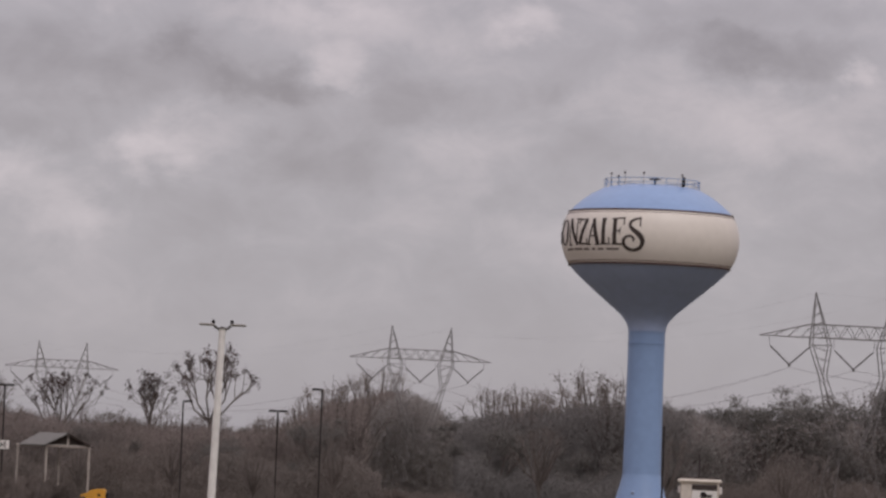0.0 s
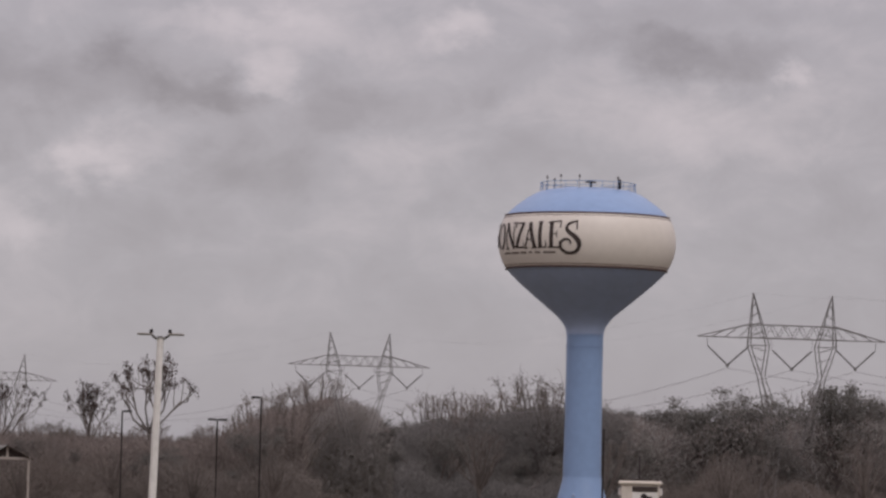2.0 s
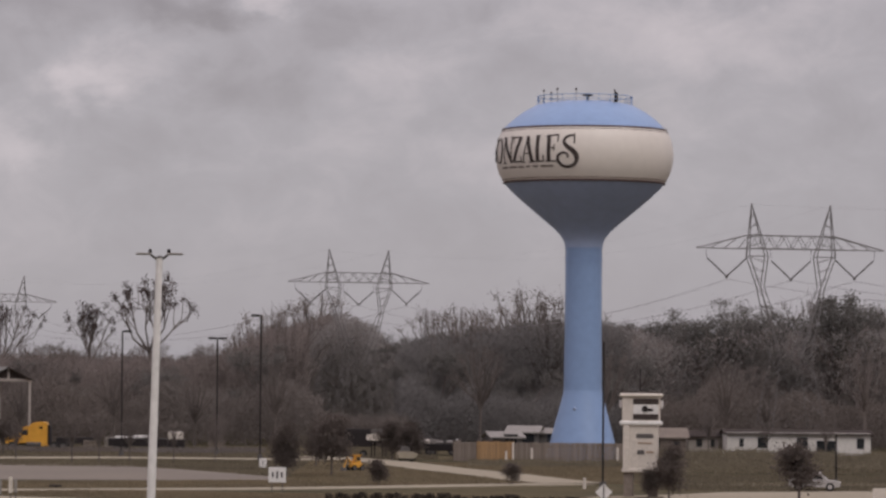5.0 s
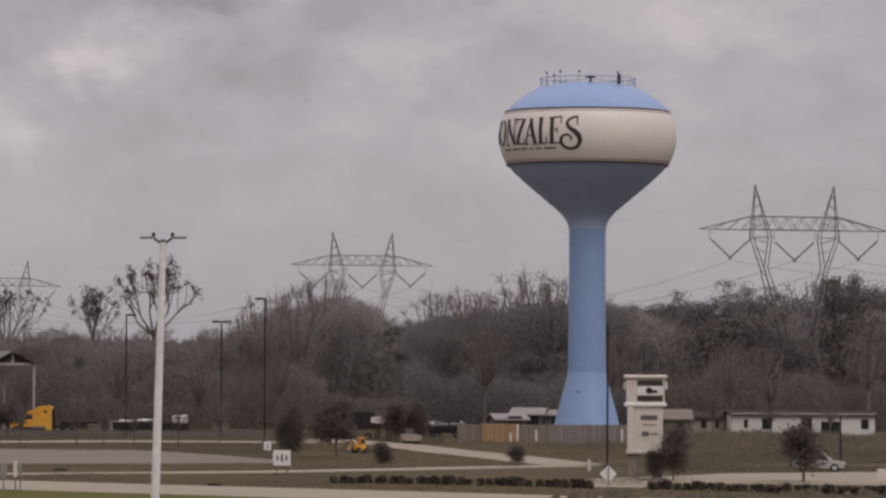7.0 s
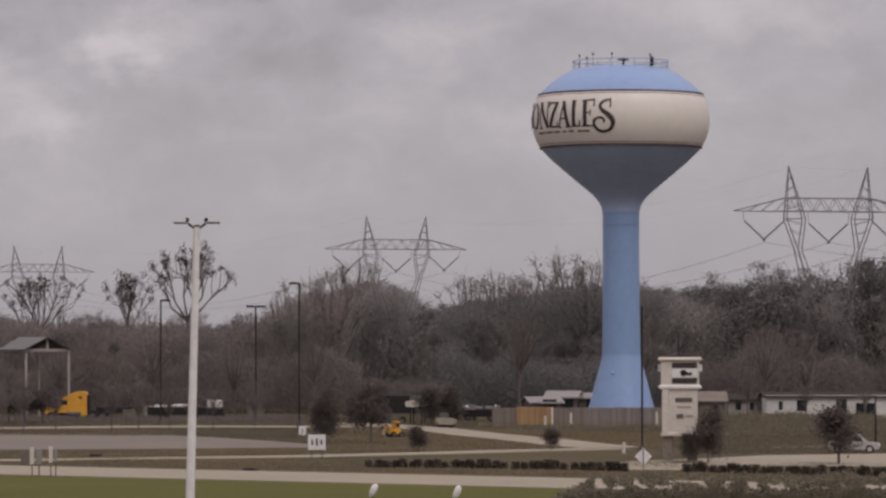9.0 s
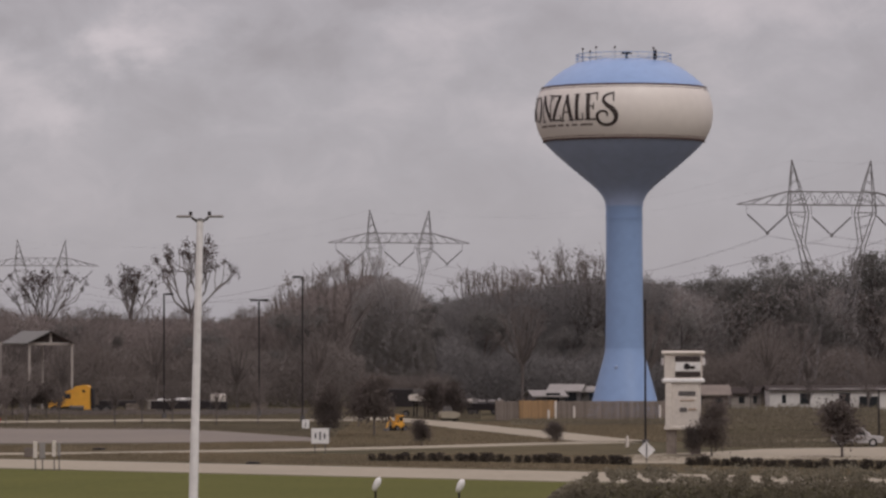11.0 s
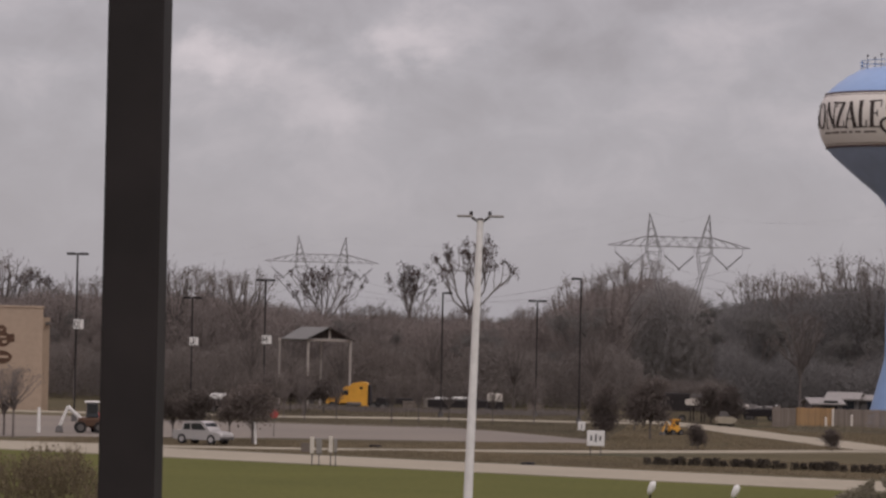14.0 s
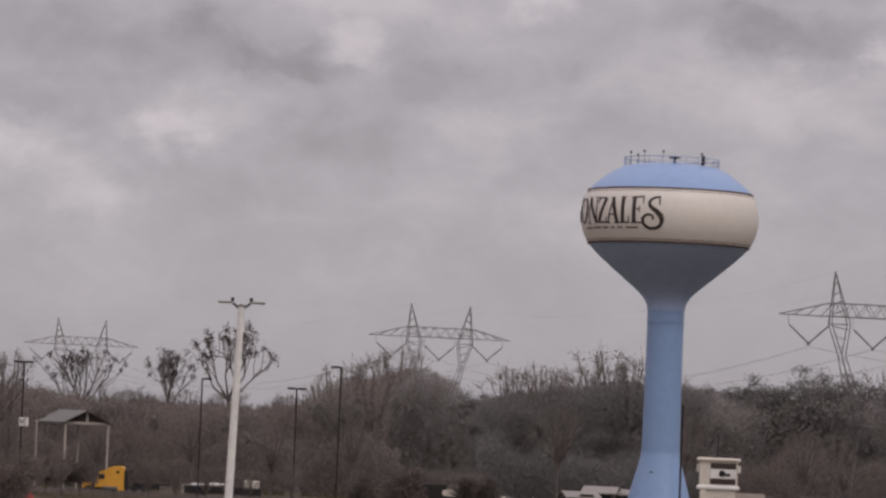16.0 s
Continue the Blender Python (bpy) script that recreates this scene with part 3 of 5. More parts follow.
def pylon(at, rz, scale=1.0):
    t = thing("lattice_pylon", at, "grey galvanised steel lattice pylon with V-shaped insulators", "pylon", group="power line pylons", rz=rz)
    w = 0.072
    # cross arm: two chords with bracing, in two planes
    arm = S()
    for y in (-0.55, 0.55):
        beam(arm, (-HALF, 0, ARM_Z), (-6.45, y, ARM_Z - 0.05), w)
        beam(arm, (-6.45, y, ARM_Z), (6.45, y, ARM_Z), w * 1.25)
        beam(arm, (6.45, y, ARM_Z), (HALF, 0, ARM_Z), w)
        beam(arm, (-HALF, 0, ARM_Z), (-5.7, y, ARM_Z + 1.6), w)
        beam(arm, (-5.7, y, ARM_Z + 1.6), (5.7, y, ARM_Z + 1.6), w)
        beam(arm, (5.7, y, ARM_Z + 1.6), (HALF, 0, ARM_Z), w)
        for k in range(12):
            x = -5.7 + 11.4 * k / 12
            up = k % 2
            beam(arm, (x, y, ARM_Z + 1.6 * up), (x + 11.4 / 12, y, ARM_Z + 1.6 * (1 - up)), w * 0.55)
        for sx in (-1, 1):
            for k in range(3):
                a, b = 5.3 + k * 1.8, 5.3 + (k + 0.9) * 1.8
                f = lambda x: ARM_Z + 1.6 * (HALF - x) / (HALF - 5.7)
                beam(arm, (sx * a, y * 0.6, f(a)), (sx * b, y * 0.5, ARM_Z), w * 0.5)
    part("cross_arm", arm, M_GALV, t)
    for sx in (-1, 1):
        pk = S()
        top = (sx * 5.2, 0, ARM_Z + PEAK + 0.4)
        for y in (-0.55, 0.55):
            beam(pk, (sx * 5.65, y, ARM_Z - 0.9), top, w)
            beam(pk, (sx * 3.2, y, ARM_Z - 0.9), top, w)
            for k in range(4):
                za, zb = ARM_Z + 0.2 + k * 1.15, ARM_Z + 0.8 + k * 1.15
                g = lambda x0, z: x0 + (5.2 - x0) * (z - ARM_Z + 0.9) / (PEAK + 1.3)
                beam(pk, (sx * g(5.65, za), y * (1 - k / 5), za), (sx * g(3.2, zb), y * (1 - k / 5), zb), w * 0.55)
            beam(pk, (sx * 5.65, y, ARM_Z - 0.9), (sx * 3.2, y, ARM_Z - 0.9), w * 0.8)
        part("peak", pk, M_GALV, t)
        # each mast narrows to a waist, then leans in to the shared body
        waist_z, neck_z = ARM_Z - 4.6, 12.2
        up, low = S(), S()
        for y in (-1, 1):
            beam(up, (sx * 5.65, 0.55 * y, ARM_Z - 0.9), (sx * 4.25, 0.6 * y, waist_z), w)
            beam(up, (sx * 3.2, 0.55 * y, ARM_Z - 0.9), (sx * 3.75, 0.6 * y, waist_z), w)
            beam(up, (sx * 4.25, 0.6 * y, waist_z), (sx * 1.95, 1.6 * y, neck_z), w)
            beam(up, (sx * 3.75, 0.6 * y, waist_z), (sx * 0.9, 1.6 * y, neck_z), w * 0.8)
            for k in range(3):
                za, zb = ARM_Z - 1.0 - k * 1.2, ARM_Z - 1.6 - k * 1.2
                f5, f3 = (ARM_Z - 0.9 - za) / 3.7, (ARM_Z - 0.9 - zb) / 3.7
                beam(up, (sx * (5.65 - 1.15 * f5), 0.6 * y, za), (sx * (3.2 + 0.85 * f3), 0.6 * y, zb), w * 0.5)
            for k in range(4):
                fa, fb = k / 4, (k + 0.6) / 4
                za, zb = waist_z + (neck_z - waist_z) * fa, waist_z + (neck_z - waist_z) * fb
                beam(up, (sx * (4.25 - 2.3 * fa), (0.6 + fa) * y, za), (sx * (3.75 - 2.85 * fb), (0.6 + fb) * y, zb), w * 0.5)
            beam(low, (sx * 1.95, 1.6 * y, neck_z), (sx * 4.05, 3.2 * y, 0), w * 0.6)
        for k in range(5):
            fa, fb = k / 5, (k + 1) / 5
            for y in (-1, 1):
                beam(low, (sx * (1.95 + 2.1 * fa), y * (1.6 + 1.6 * fa), neck_z * (1 - fa)), (sx * (1.95 + 2.1 * fb), -y * (1.6 + 1.6 * fb), neck_z * (1 - fb)), w * 0.28)
        part("mast", up, M_GALV, t)
        part("leg", low, M_GALV, t)
    for y in (-1, 1):
        part("neck_tie", S().tube((-1.95, 1.6 * y, 12.2), (1.95, 1.6 * y, 12.2), w * 0.8, n=4), M_GALV, t)
        for k in range(4):
            fa, fb = k / 4, (k + 1) / 4
            xa, xb = 1.95 + 2.1 * fa, 1.95 + 2.1 * fb
            ya, yb = y * (1.6 + 1.6 * fa), y * (1.6 + 1.6 * fb)
            for sx in (-1, 1):
                part("brace", S().tube((-sx * xa, ya, 12.2 * (1 - fa)), (sx * xb, yb, 12.2 * (1 - fb)), w * 0.28, n=4), M_GALV, t)
    for cx in (-8.4, 0.0, 8.4):
        for sx in (-1, 1):
            z0 = ARM_Z - (1.15 if cx else 1.4)
            a, b = Vector((cx + sx * 2.62, 0, z0)), Vector((cx, 0, z0 - 2.25))
            s = S().tube(a, b, 0.05, n=5)
            for k in range(14):
                c = a.lerp(b, (k + 1) / 15)
                s.tube(c, c + (b - a).normalized() * 0.09, 0.15, 0.09, n=6)
            part("insulator_string", s, M_GLASSY, t)
        part("yoke_plate", S().box((cx, 0, ARM_Z - (3.5 if cx else 3.75)), (0.34, 0.12, 0.26), bevel=0.04), M_STEM, t)
        for sx in (-1, 1):
            part("hanger", S().tube((cx + sx * 2.62, 0, ARM_Z - 1.2), (cx + sx * 2.7, 0, ARM_Z), 0.03, n=4), M_STEM, t)
    return t


PYLONS = [((42.65, 466, 0), radians(18)), ((-13.3, 635, -0.5), radians(20)), ((-92.0, 805, -1.1), radians(21.5))]
for at, rz in PYLONS:
    pylon(at, rz)


def cable(p, q, sag, r, label, group):
    s = S()
    n = 28
    pts = []
    for k in range(n + 1):
        f = k / n
        c = Vector(p).lerp(Vector(q), f)
        c.z -= 4 * sag * f * (1 - f)
        pts.append(c)
    for a, b in zip(pts, pts[1:]):
        s.tube(a, b, r, n=4, caps=False)
    single("power_cable", s, M_WIRE, label, "power cable", group=group)


ends = [(110.0, 270.0, 0)] + [p for p, _ in PYLONS] + [(-190.0, 1080.0, 0)]
for p, q in zip(ends, ends[1:]):
    for cx in (-8.4, 0.0, 8.4):
        for d in (-0.22, 0.22):
            cable((p[0] + (cx + d) * 0.945, p[1] + cx * 0.32, p[2] + ARM_Z - 3.75), (q[0] + (cx + d) * 0.945, q[1] + cx * 0.32, q[2] + ARM_Z - 3.75), 5.0, 0.014, "thin grey overhead power cable between pylons", "conductors")
    for cx in (-5.2, 5.2):
        cable((p[0] + cx * 0.945, p[1] + cx * 0.32, p[2] + ARM_Z + PEAK + 0.35), (q[0] + cx * 0.945, q[1] + cx * 0.32, q[2] + ARM_Z + PEAK + 0.35), 3.6, 0.006, "very thin overhead earth wire between pylon peaks", "earth wires")


# ---- trees ----
def grow(rng, height, spread, levels, trunk_r, fork=0.35, droop=0.0):
    """Limbs of a tree as (start, end, r0, r1, level), forking upwards and out."""
    limbs = []

    def go(p, d, length, r, lev):
        q = p + d * length
        limbs.append((p, q, r, r * 0.62, lev))
        if lev >= levels:
            return
        for _ in range(rng.choice((2, 3, 3)) if lev else rng.choice((3, 4, 5))):
            side = Vector((rng.gauss(0, 1), rng.gauss(0, 1), rng.gauss(0, 0.5))).normalized()
            nd = (d + side * spread * rng.uniform(0.6, 1.3) + Vector((0, 0, 0.25 - droop))).normalized()
            go(p.lerp(q, rng.uniform(0.55, 1.0)), nd, length * rng.uniform(0.55, 0.85), r * 0.58, lev + 1)

    go(Vector((0, 0, -0.1)), Vector((rng.gauss(0, 0.04), rng.gauss(0, 0.04), 1)).normalized(), height * fork, trunk_r, 0)
    return limbs


def fan_limbs(rng, height, n, wide, low, gnarl):
    """Limbs that leave the upper trunk and curve out and up to points spread over a rounded crown."""
    paths = []
    fork = height * rng.uniform(0.24, 0.34)
    for k in range(n):
        a = 2.4 * k + rng.uniform(-0.4, 0.4)
        u = (k + 0.5) / n
        out = wide * height * math.sqrt(u) * rng.uniform(0.75, 1.1)
        z = height * (low + (0.99 - low) * math.sqrt(max(0.0, 1 - 0.8 * u * u)) * rng.uniform(0.86, 1.0))
        tip = Vector((out * math.cos(a), out * math.sin(a), z))
        root = Vector((0, 0, fork + height * 0.16 * rng.random()))
        mid = Vector((tip.x * 0.45, tip.y * 0.45, root.z + (tip.z - root.z) * 0.38)) + Vector((rng.gauss(0, 0.3), rng.gauss(0, 0.3), rng.gauss(0, 0.3)))
        pts = [root * (1 - t) ** 2 + mid * 2 * t * (1 - t) + tip * t * t for t in (0, 0.22, 0.42, 0.6, 0.78, 0.9, 1.0)]
        pts = [pts[0]] + [p + Vector((rng.gauss(0, gnarl), rng.gauss(0, gnarl), rng.gauss(0, gnarl * 0.7))) for p in pts[1:]]
        paths.append(pts)
    return fork, paths


CLUMP_WIDTH = (0.31, 0.17, 0.26, 0.25)      # crown breadth of the clump-leaved trees, by variant


def tree_meshes(seed, kind, height):
    rng = random.Random(seed)
    g = lambda s=1.0: rng.gauss(0, s)
    wood, crown = S(), S()
    if kind in ("young", "shade"):
        # a full leafy crown made of overlapping lobes
        z0, wide = (0.24, 0.30) if kind == "young" else (0.45, 0.42)
        wood.tube((0, 0, -0.1), (g(0.05), g(0.05), height * 0.5), 0.10, 0.06, n=8)
        lobes = []
        for _ in range(15):
            z = rng.uniform(z0, 0.86)
            r = wide * math.sin(min(1.0, (1.04 - z) / 0.55) * 1.57) * rng.uniform(0.2, 1.0)
            a = rng.uniform(0, 6.28)
            lobes.append(Vector((r * math.cos(a), r * math.sin(a), z)) * height)
            wood.tube((0, 0, height * rng.uniform(0.2, 0.45)), lobes[-1], 0.05, 0.02, n=4, caps=False)
        for _ in range(3800):
            c = rng.choice(lobes)
            crown.leaf(c + Vector((g(), g(), g(0.8))) * height * 0.095, (g(), g(), rng.gauss(0.5, 0.8)), rng.uniform(0.07, 0.15), rng)
        return wood, crown
    if kind == "ever":
        limbs = grow(rng, height, 0.75, 4, height * 0.014, 0.30)
        k = height * 0.97 / max(q.z for _, q, _, _, _ in limbs)
        for p, q, r0, r1, lev in limbs:
            wood.tube(p * k, q * k, max(r0, 0.03), max(r1, 0.02), n=6 if lev < 2 else 3, caps=False)
        for p, q, _, _, lev in limbs:
            if lev < 3 or rng.random() < 0.40:
                continue
            at, rad = (p * k).lerp(q * k, rng.uniform(0.5, 1.0)), rng.uniform(0.38, 0.80)
            for _ in range(105):
                o = Vector((g(), g(), g(0.55))) * rad
                crown.leaf(at + o, Vector((g(0.5), g(0.5), 0.8 + g(0.4))), rng.uniform(0.08, 0.17), rng)
        return wood, crown
    if kind == "clump":
        # a bare trunk that forks high into crooked limbs, each with its own spray of branches and leaf tufts
        wide, fork = CLUMP_WIDTH[seed % 4] * height, 0.52 * height

        def limb(p, q, r0, r1):
            bend = p.lerp(q, 0.55) + Vector((g(0.08), g(0.08), -0.10 + g(0.05))) * (q - p).length
            wood.tube(p, bend, r0, (r0 + r1) / 2, n=5, caps=False)
            wood.tube(bend, q, (r0 + r1) / 2, r1, n=5, caps=False)
            return bend

        wood.tube((0, 0, -0.1), (0, 0, fork), height * 0.015, height * 0.010, n=8, caps=False)
        for k in range(8):
            a, u = 2.4 * k + rng.uniform(-0.3, 0.3), (k + 0.5) / 8
            hub = Vector((wide * 0.72 * math.sqrt(u) * math.cos(a), wide * 0.72 * math.sqrt(u) * math.sin(a), height * (0.66 + 0.20 * math.sqrt(1 - u) + 0.02 * g())))
            root = Vector((0, 0, fork + height * 0.10 * rng.random() * (1 - u)))
            bend = limb(root, hub, height * 0.0065, 0.07)
            for _ in range(6):
                f = rng.random()
                tip = hub + Vector((g(0.24) * wide, g(0.24) * wide, height * (0.035 + 0.055 * abs(g()))))
                tip.z = min(tip.z, height * rng.uniform(0.95, 1.0))
                limb(bend.lerp(hub, f), tip, 0.06, 0.035)
                for _ in range(3):
                    crown.blade(tip, Vector((g(0.5), g(0.5), 0.3 + g(0.4))), Vector((g(), g(), g())), 0.03)
                if rng.random() < 0.85:
                    rad = rng.uniform(0.16, 0.36)
                    for _ in range(36):
                        crown.leaf(tip + Vector((g(), g(), g(1.2))) * rad, (g(), g(), g()), rng.uniform(0.08, 0.17), rng)
        return wood, crown
    n, wide, low = (24, 0.33, 0.46) if kind == "bare" else (34, 0.28, 0.34)
    fork, paths = fan_limbs(rng, height, n, wide, low, 0.18 if kind == "bare" else 0.38)
    wood.tube((0, 0, -0.1), (0, 0, fork), height * 0.015, height * 0.012, n=8, caps=False)
    wood.tube((0, 0, fork), (0, 0, fork + height * 0.16), height * 0.012, height * 0.008, n=6, caps=False)
    for pts in paths:
        m = len(pts) - 1
        for i, (p, q) in enumerate(zip(pts, pts[1:])):
            r0, r1 = (height * 0.0068 * (1 - f / m) + 0.035 for f in (i, i + 1))
            wood.tube(p, q, r0, r1, n=4, caps=False)
        for _ in range(15 if kind == "bare" else 10):
            f = rng.uniform(0.35, 1.0) * m
            i = min(int(f), m - 1)
            b = pts[i].lerp(pts[i + 1], f - i)
            d = (pts[i + 1] - pts[i]).normalized()
            t = (d * 0.7 + Vector((g(0.6), g(0.6), 0.35 + g(0.35)))).normalized() * rng.uniform(0.6, 1.9) * height / 18
            crown.blade(b, t, Vector((g(), g(), g())), 0.036)
            for _ in range(2):
                e = b + t * rng.uniform(0.3, 0.9)
                t2 = (t.normalized() + Vector((g(0.6), g(0.6), g(0.4)))).normalized() * t.length * 0.6
                crown.blade(e, t2, Vector((g(), g(), g())), 0.028)
        if kind == "bare" and rng.random() < 0.75:
            for _ in range(34):
                crown.leaf(pts[-1] + Vector((g(0.45), g(0.45), g(0.3) - 0.15)), (g(), g(), g()), rng.uniform(0.06, 0.15), rng)
        if kind == "leafy":
            for c, chance in ((pts[-1], 1.0), (pts[-2], 0.7), (pts[-3], 0.5), (pts[-4], 0.4)):
                if rng.random() > chance:
                    continue
                rad = rng.uniform(0.7, 1.3)
                for _ in range(80):
                    crown.leaf(c + Vector((g(), g(), g(1.1))) * rad * 0.42, (g(), g(), g()), rng.uniform(0.09, 0.2), rng)
    return wood, crown


TREE_LOOK = {
    "bare": (M_TWIG, "tall bare winter tree with fine brown twigs"),
    "clump": (M_CLUMP, "bare winter tree with dark leaf clumps in its crown"),
    "leafy": (M_EVER, "tall tree with scattered dull leaves on bare limbs"),
    "ever": (M_EVER, "tall dark evergreen tree with an uneven crown"),
    "young": (M_YOUNG, "small dark leafy tree planted in the grass"),
    "shade": (M_YOUNG, "dark broad-crowned tree beside the parking lot"),
}
TEMPLATES = {}


def tree(kind, variant, at, height, rz, group, label="", broad=1.0):
    """A tree thing; trees of one kind and variant share their meshes."""
    key = (kind, variant)
    base = 5.0 if kind in ("young", "shade") else 18.0
    mat, words = TREE_LOOK[kind]
    m = pose(at[0], at[1], at[2], 0, 0, rz) @ Matrix.Scale(height / base, 4) @ Matrix.Diagonal((broad, broad, 1, 1))
    if key not in TEMPLATES:
        wood, crown = tree_meshes(104 + variant * 9 + (len(kind) - 4) * 40, kind, base)
        t = thing("tree", (0, 0, 0), label or words, "tree", group)
        part("trunk", wood, M_BARK, t)
        part("crown", crown, mat, t)
        TEMPLATES[key] = t
        t.matrix_basis = m
        return t
    src = TEMPLATES[key]
    keep = src.matrix_basis.copy()
    src.matrix_basis = Matrix.Identity(4)
    t = copy_thing(src, m)
    src.matrix_basis = keep
    tagged(t, label or words, "tree", group)
    return t


rng = random.Random(11)
# the skyline trees: bearing, rise of the top, kind, and distance band
SKYLINE = [
    (-0.1986, 0.0177, "A"), (-0.1910, 0.0141, "B"), (-0.1834, 0.0105, "A"), (-0.1745, 0.0132, "A"), (-0.1640, 0.0161, "A"), (-0.1535, 0.0171, "A"),
    (-0.1475, 0.0150, "A"), (-0.1400, 0.0154, "A"), (-0.1341, 0.0152, "A"), (-0.1143, 0.0171, "B"), (-0.0907, 0.0171, "B"), (-0.0752, 0.0248, "B"),
    (-0.0495, 0.0111, "A"), (-0.0437, 0.0156, "A"), (-0.0378, 0.0164, "A"), (-0.0320, 0.0210, "A"), (-0.0231, 0.0145, "C"), (-0.0157, 0.0125, "C"),
    (-0.0054, 0.0105, "C"), (-0.0005, 0.0169, "A"), (0.0068, 0.0169, "A"), (0.0142, 0.0177, "A"), (0.0230, 0.0214, "A"), (0.0296, 0.0207, "A"),
    (0.0377, 0.0163, "A"), (0.0451, 0.0156, "C"), (0.0502, 0.0156, "C"), (0.0583, 0.0135, "A"), (0.0656, 0.0132, "A"), (0.0700, 0.0142, "A"),
    (0.0765, 0.0190, "C"), (0.0800, 0.0203, "C"), (0.0848, 0.0192, "C"), (0.0892, 0.0176, "C"), (0.0980, 0.0195, "A"), (0.1039, 0.0210, "A"), (0.1112, 0.0174, "A"),
    (0.1171, 0.0196, "A"), (0.1259, 0.0181, "C"),
]
KIND = {"A": "bare", "B": "clump", "C": "ever"}
for k, (b, rise_top, kd) in enumerate(SKYLINE):
    d = 560 + 18 * math.sin(k * 2.1)
    if -0.034 < b < -0.008:
        d = 668 + 10 * math.sin(k)
    kind = KIND[kd]
    if kd == "A" and b > 0.04:
        kind = ("leafy", "bare", "leafy")[k % 3]
    variant = {9: 0, 10: 1, 11: 3}.get(k, 2) if kd == "B" else k % 4
    tree(kind, variant, (b * d, d, 0), 9.8 + rise_top * d + 0.3, rng.uniform(0, 360), "woodland edge")
# the wood behind and below the skyline
for k in range(150):
    b = -0.215 + 0.36 * (k + rng.uniform(0, 1)) / 150
    d = rng.uniform(520, 620)
    if -0.036 < b < -0.006:
        d = rng.uniform(655, 700)
    low = 0.0062 if b < -0.05 else 0.0078
    if -0.013 < b < -0.002:
        low = 0.003
    h = 9.8 + d * (low + rng.uniform(-0.006, 0.002))
    kd = rng.choice(("bare", "bare", "ever") if b < -0.012 else ("bare", "ever", "ever", "ever") if b < 0.05 else ("bare", "bare", "leafy", "ever"))
    tree(kd, rng.randrange(4), (b * d, d, 0), h, rng.uniform(0, 360), "woodland")


# slender pale-stemmed trees along the front of the wood
for k in range(13):
    b = -0.20 + 0.33 * (k + rng.uniform(0.1, 0.9)) / 13
    if -0.032 < b < -0.008:
        continue
    d = rng.uniform(496, 503)
    tree("bare", k % 4, (b * d, d, 0), rng.uniform(8.5, 13.5), rng.uniform(0, 360), "woodland front", "slender bare pale-stemmed tree before the wood")
for k, (x, y, h) in enumerate(((38.6, 452, 4.6), (45.6, 452, 5.4), (32.0, 455, 6.5))):
    tree("bare", k, (x, y, 0), h, k * 90, "garden trees", "small bare tree in front of the house")


# the closed top of the wood: bearing and rise over the eye's level
WOOD_TOP = [
    (-0.225, 0.0075), (-0.150, 0.0085), (-0.124, 0.0052), (-0.1064, 0.0036), (-0.0594, 0.0034), (-0.0471, 0.0100), (-0.0358, 0.0120), (-0.0270, 0.0141), (-0.0211, 0.0137),
    (-0.0160, 0.0104), (-0.0111, 0.0045), (-0.0064, 0.0082), (-0.0027, 0.0104), (0.0039, 0.0092), (0.0135, 0.0112), (0.0230, 0.0136), (0.0318, 0.0132), (0.0451, 0.0128),
    (0.0568, 0.0106), (0.0656, 0.0090), (0.0730, 0.0105), (0.0811, 0.0128), (0.0892, 0.0125), (0.0965, 0.0112), (0.1065, 0.0125), (0.160, 0.0150),
]


def wood_top(b, d, seed):
    """Height of the closed canopy at a bearing and a distance, ragged at two scales."""
    rise_at = float(np.interp(b, [p[0] for p in WOOD_TOP], [p[1] for p in WOOD_TOP]))
    return 9.8 + d * (rise_at - 0.0010 + 0.0030 * noise.noise((b * 150, d * 0.05, seed)) + 0.0016 * noise.noise((b * 900, d * 0.3, seed)))


def thicket(name, lo, hi, near, far, hmin, hmax, count, mat, label, seed, gap=None, size=(0.25, 0.6), lean=1.0):
    """Dense undergrowth between two bearings and two distances: countless small sprays and stalks."""
    r = random.Random(seed)
    s = S()
    for _ in range(count):
        b, d = r.uniform(lo, hi), r.uniform(near, far)
        if gap and gap[0] < b < gap[1]:
            continue
        if hmax:
            h = hmin + (hmax - hmin) * (0.5 + 0.5 * noise.noise((b * 90, d * 0.02, seed)))
        else:
            h = wood_top(b, d, seed)
        z = h * r.random() ** (0.8 if hmax else 0.62)
        p = Vector((b * d, d, z))
        if r.random() < 0.5:
            s.blade(p, Vector((r.gauss(0, 0.7), r.gauss(0, 0.7), r.uniform(0.3, 1.4))) * lean, Vector((r.gauss(0, 1), r.gauss(0, 1), 0.2)), 0.04 * lean + 0.01)
        else:
            s.leaf(p, (r.gauss(0, 0.4), r.gauss(-0.6, 0.4), r.gauss(0.8, 0.3)), r.uniform(*size), r)
    return single(name, s, mat, label, "undergrowth", kind="stuff")


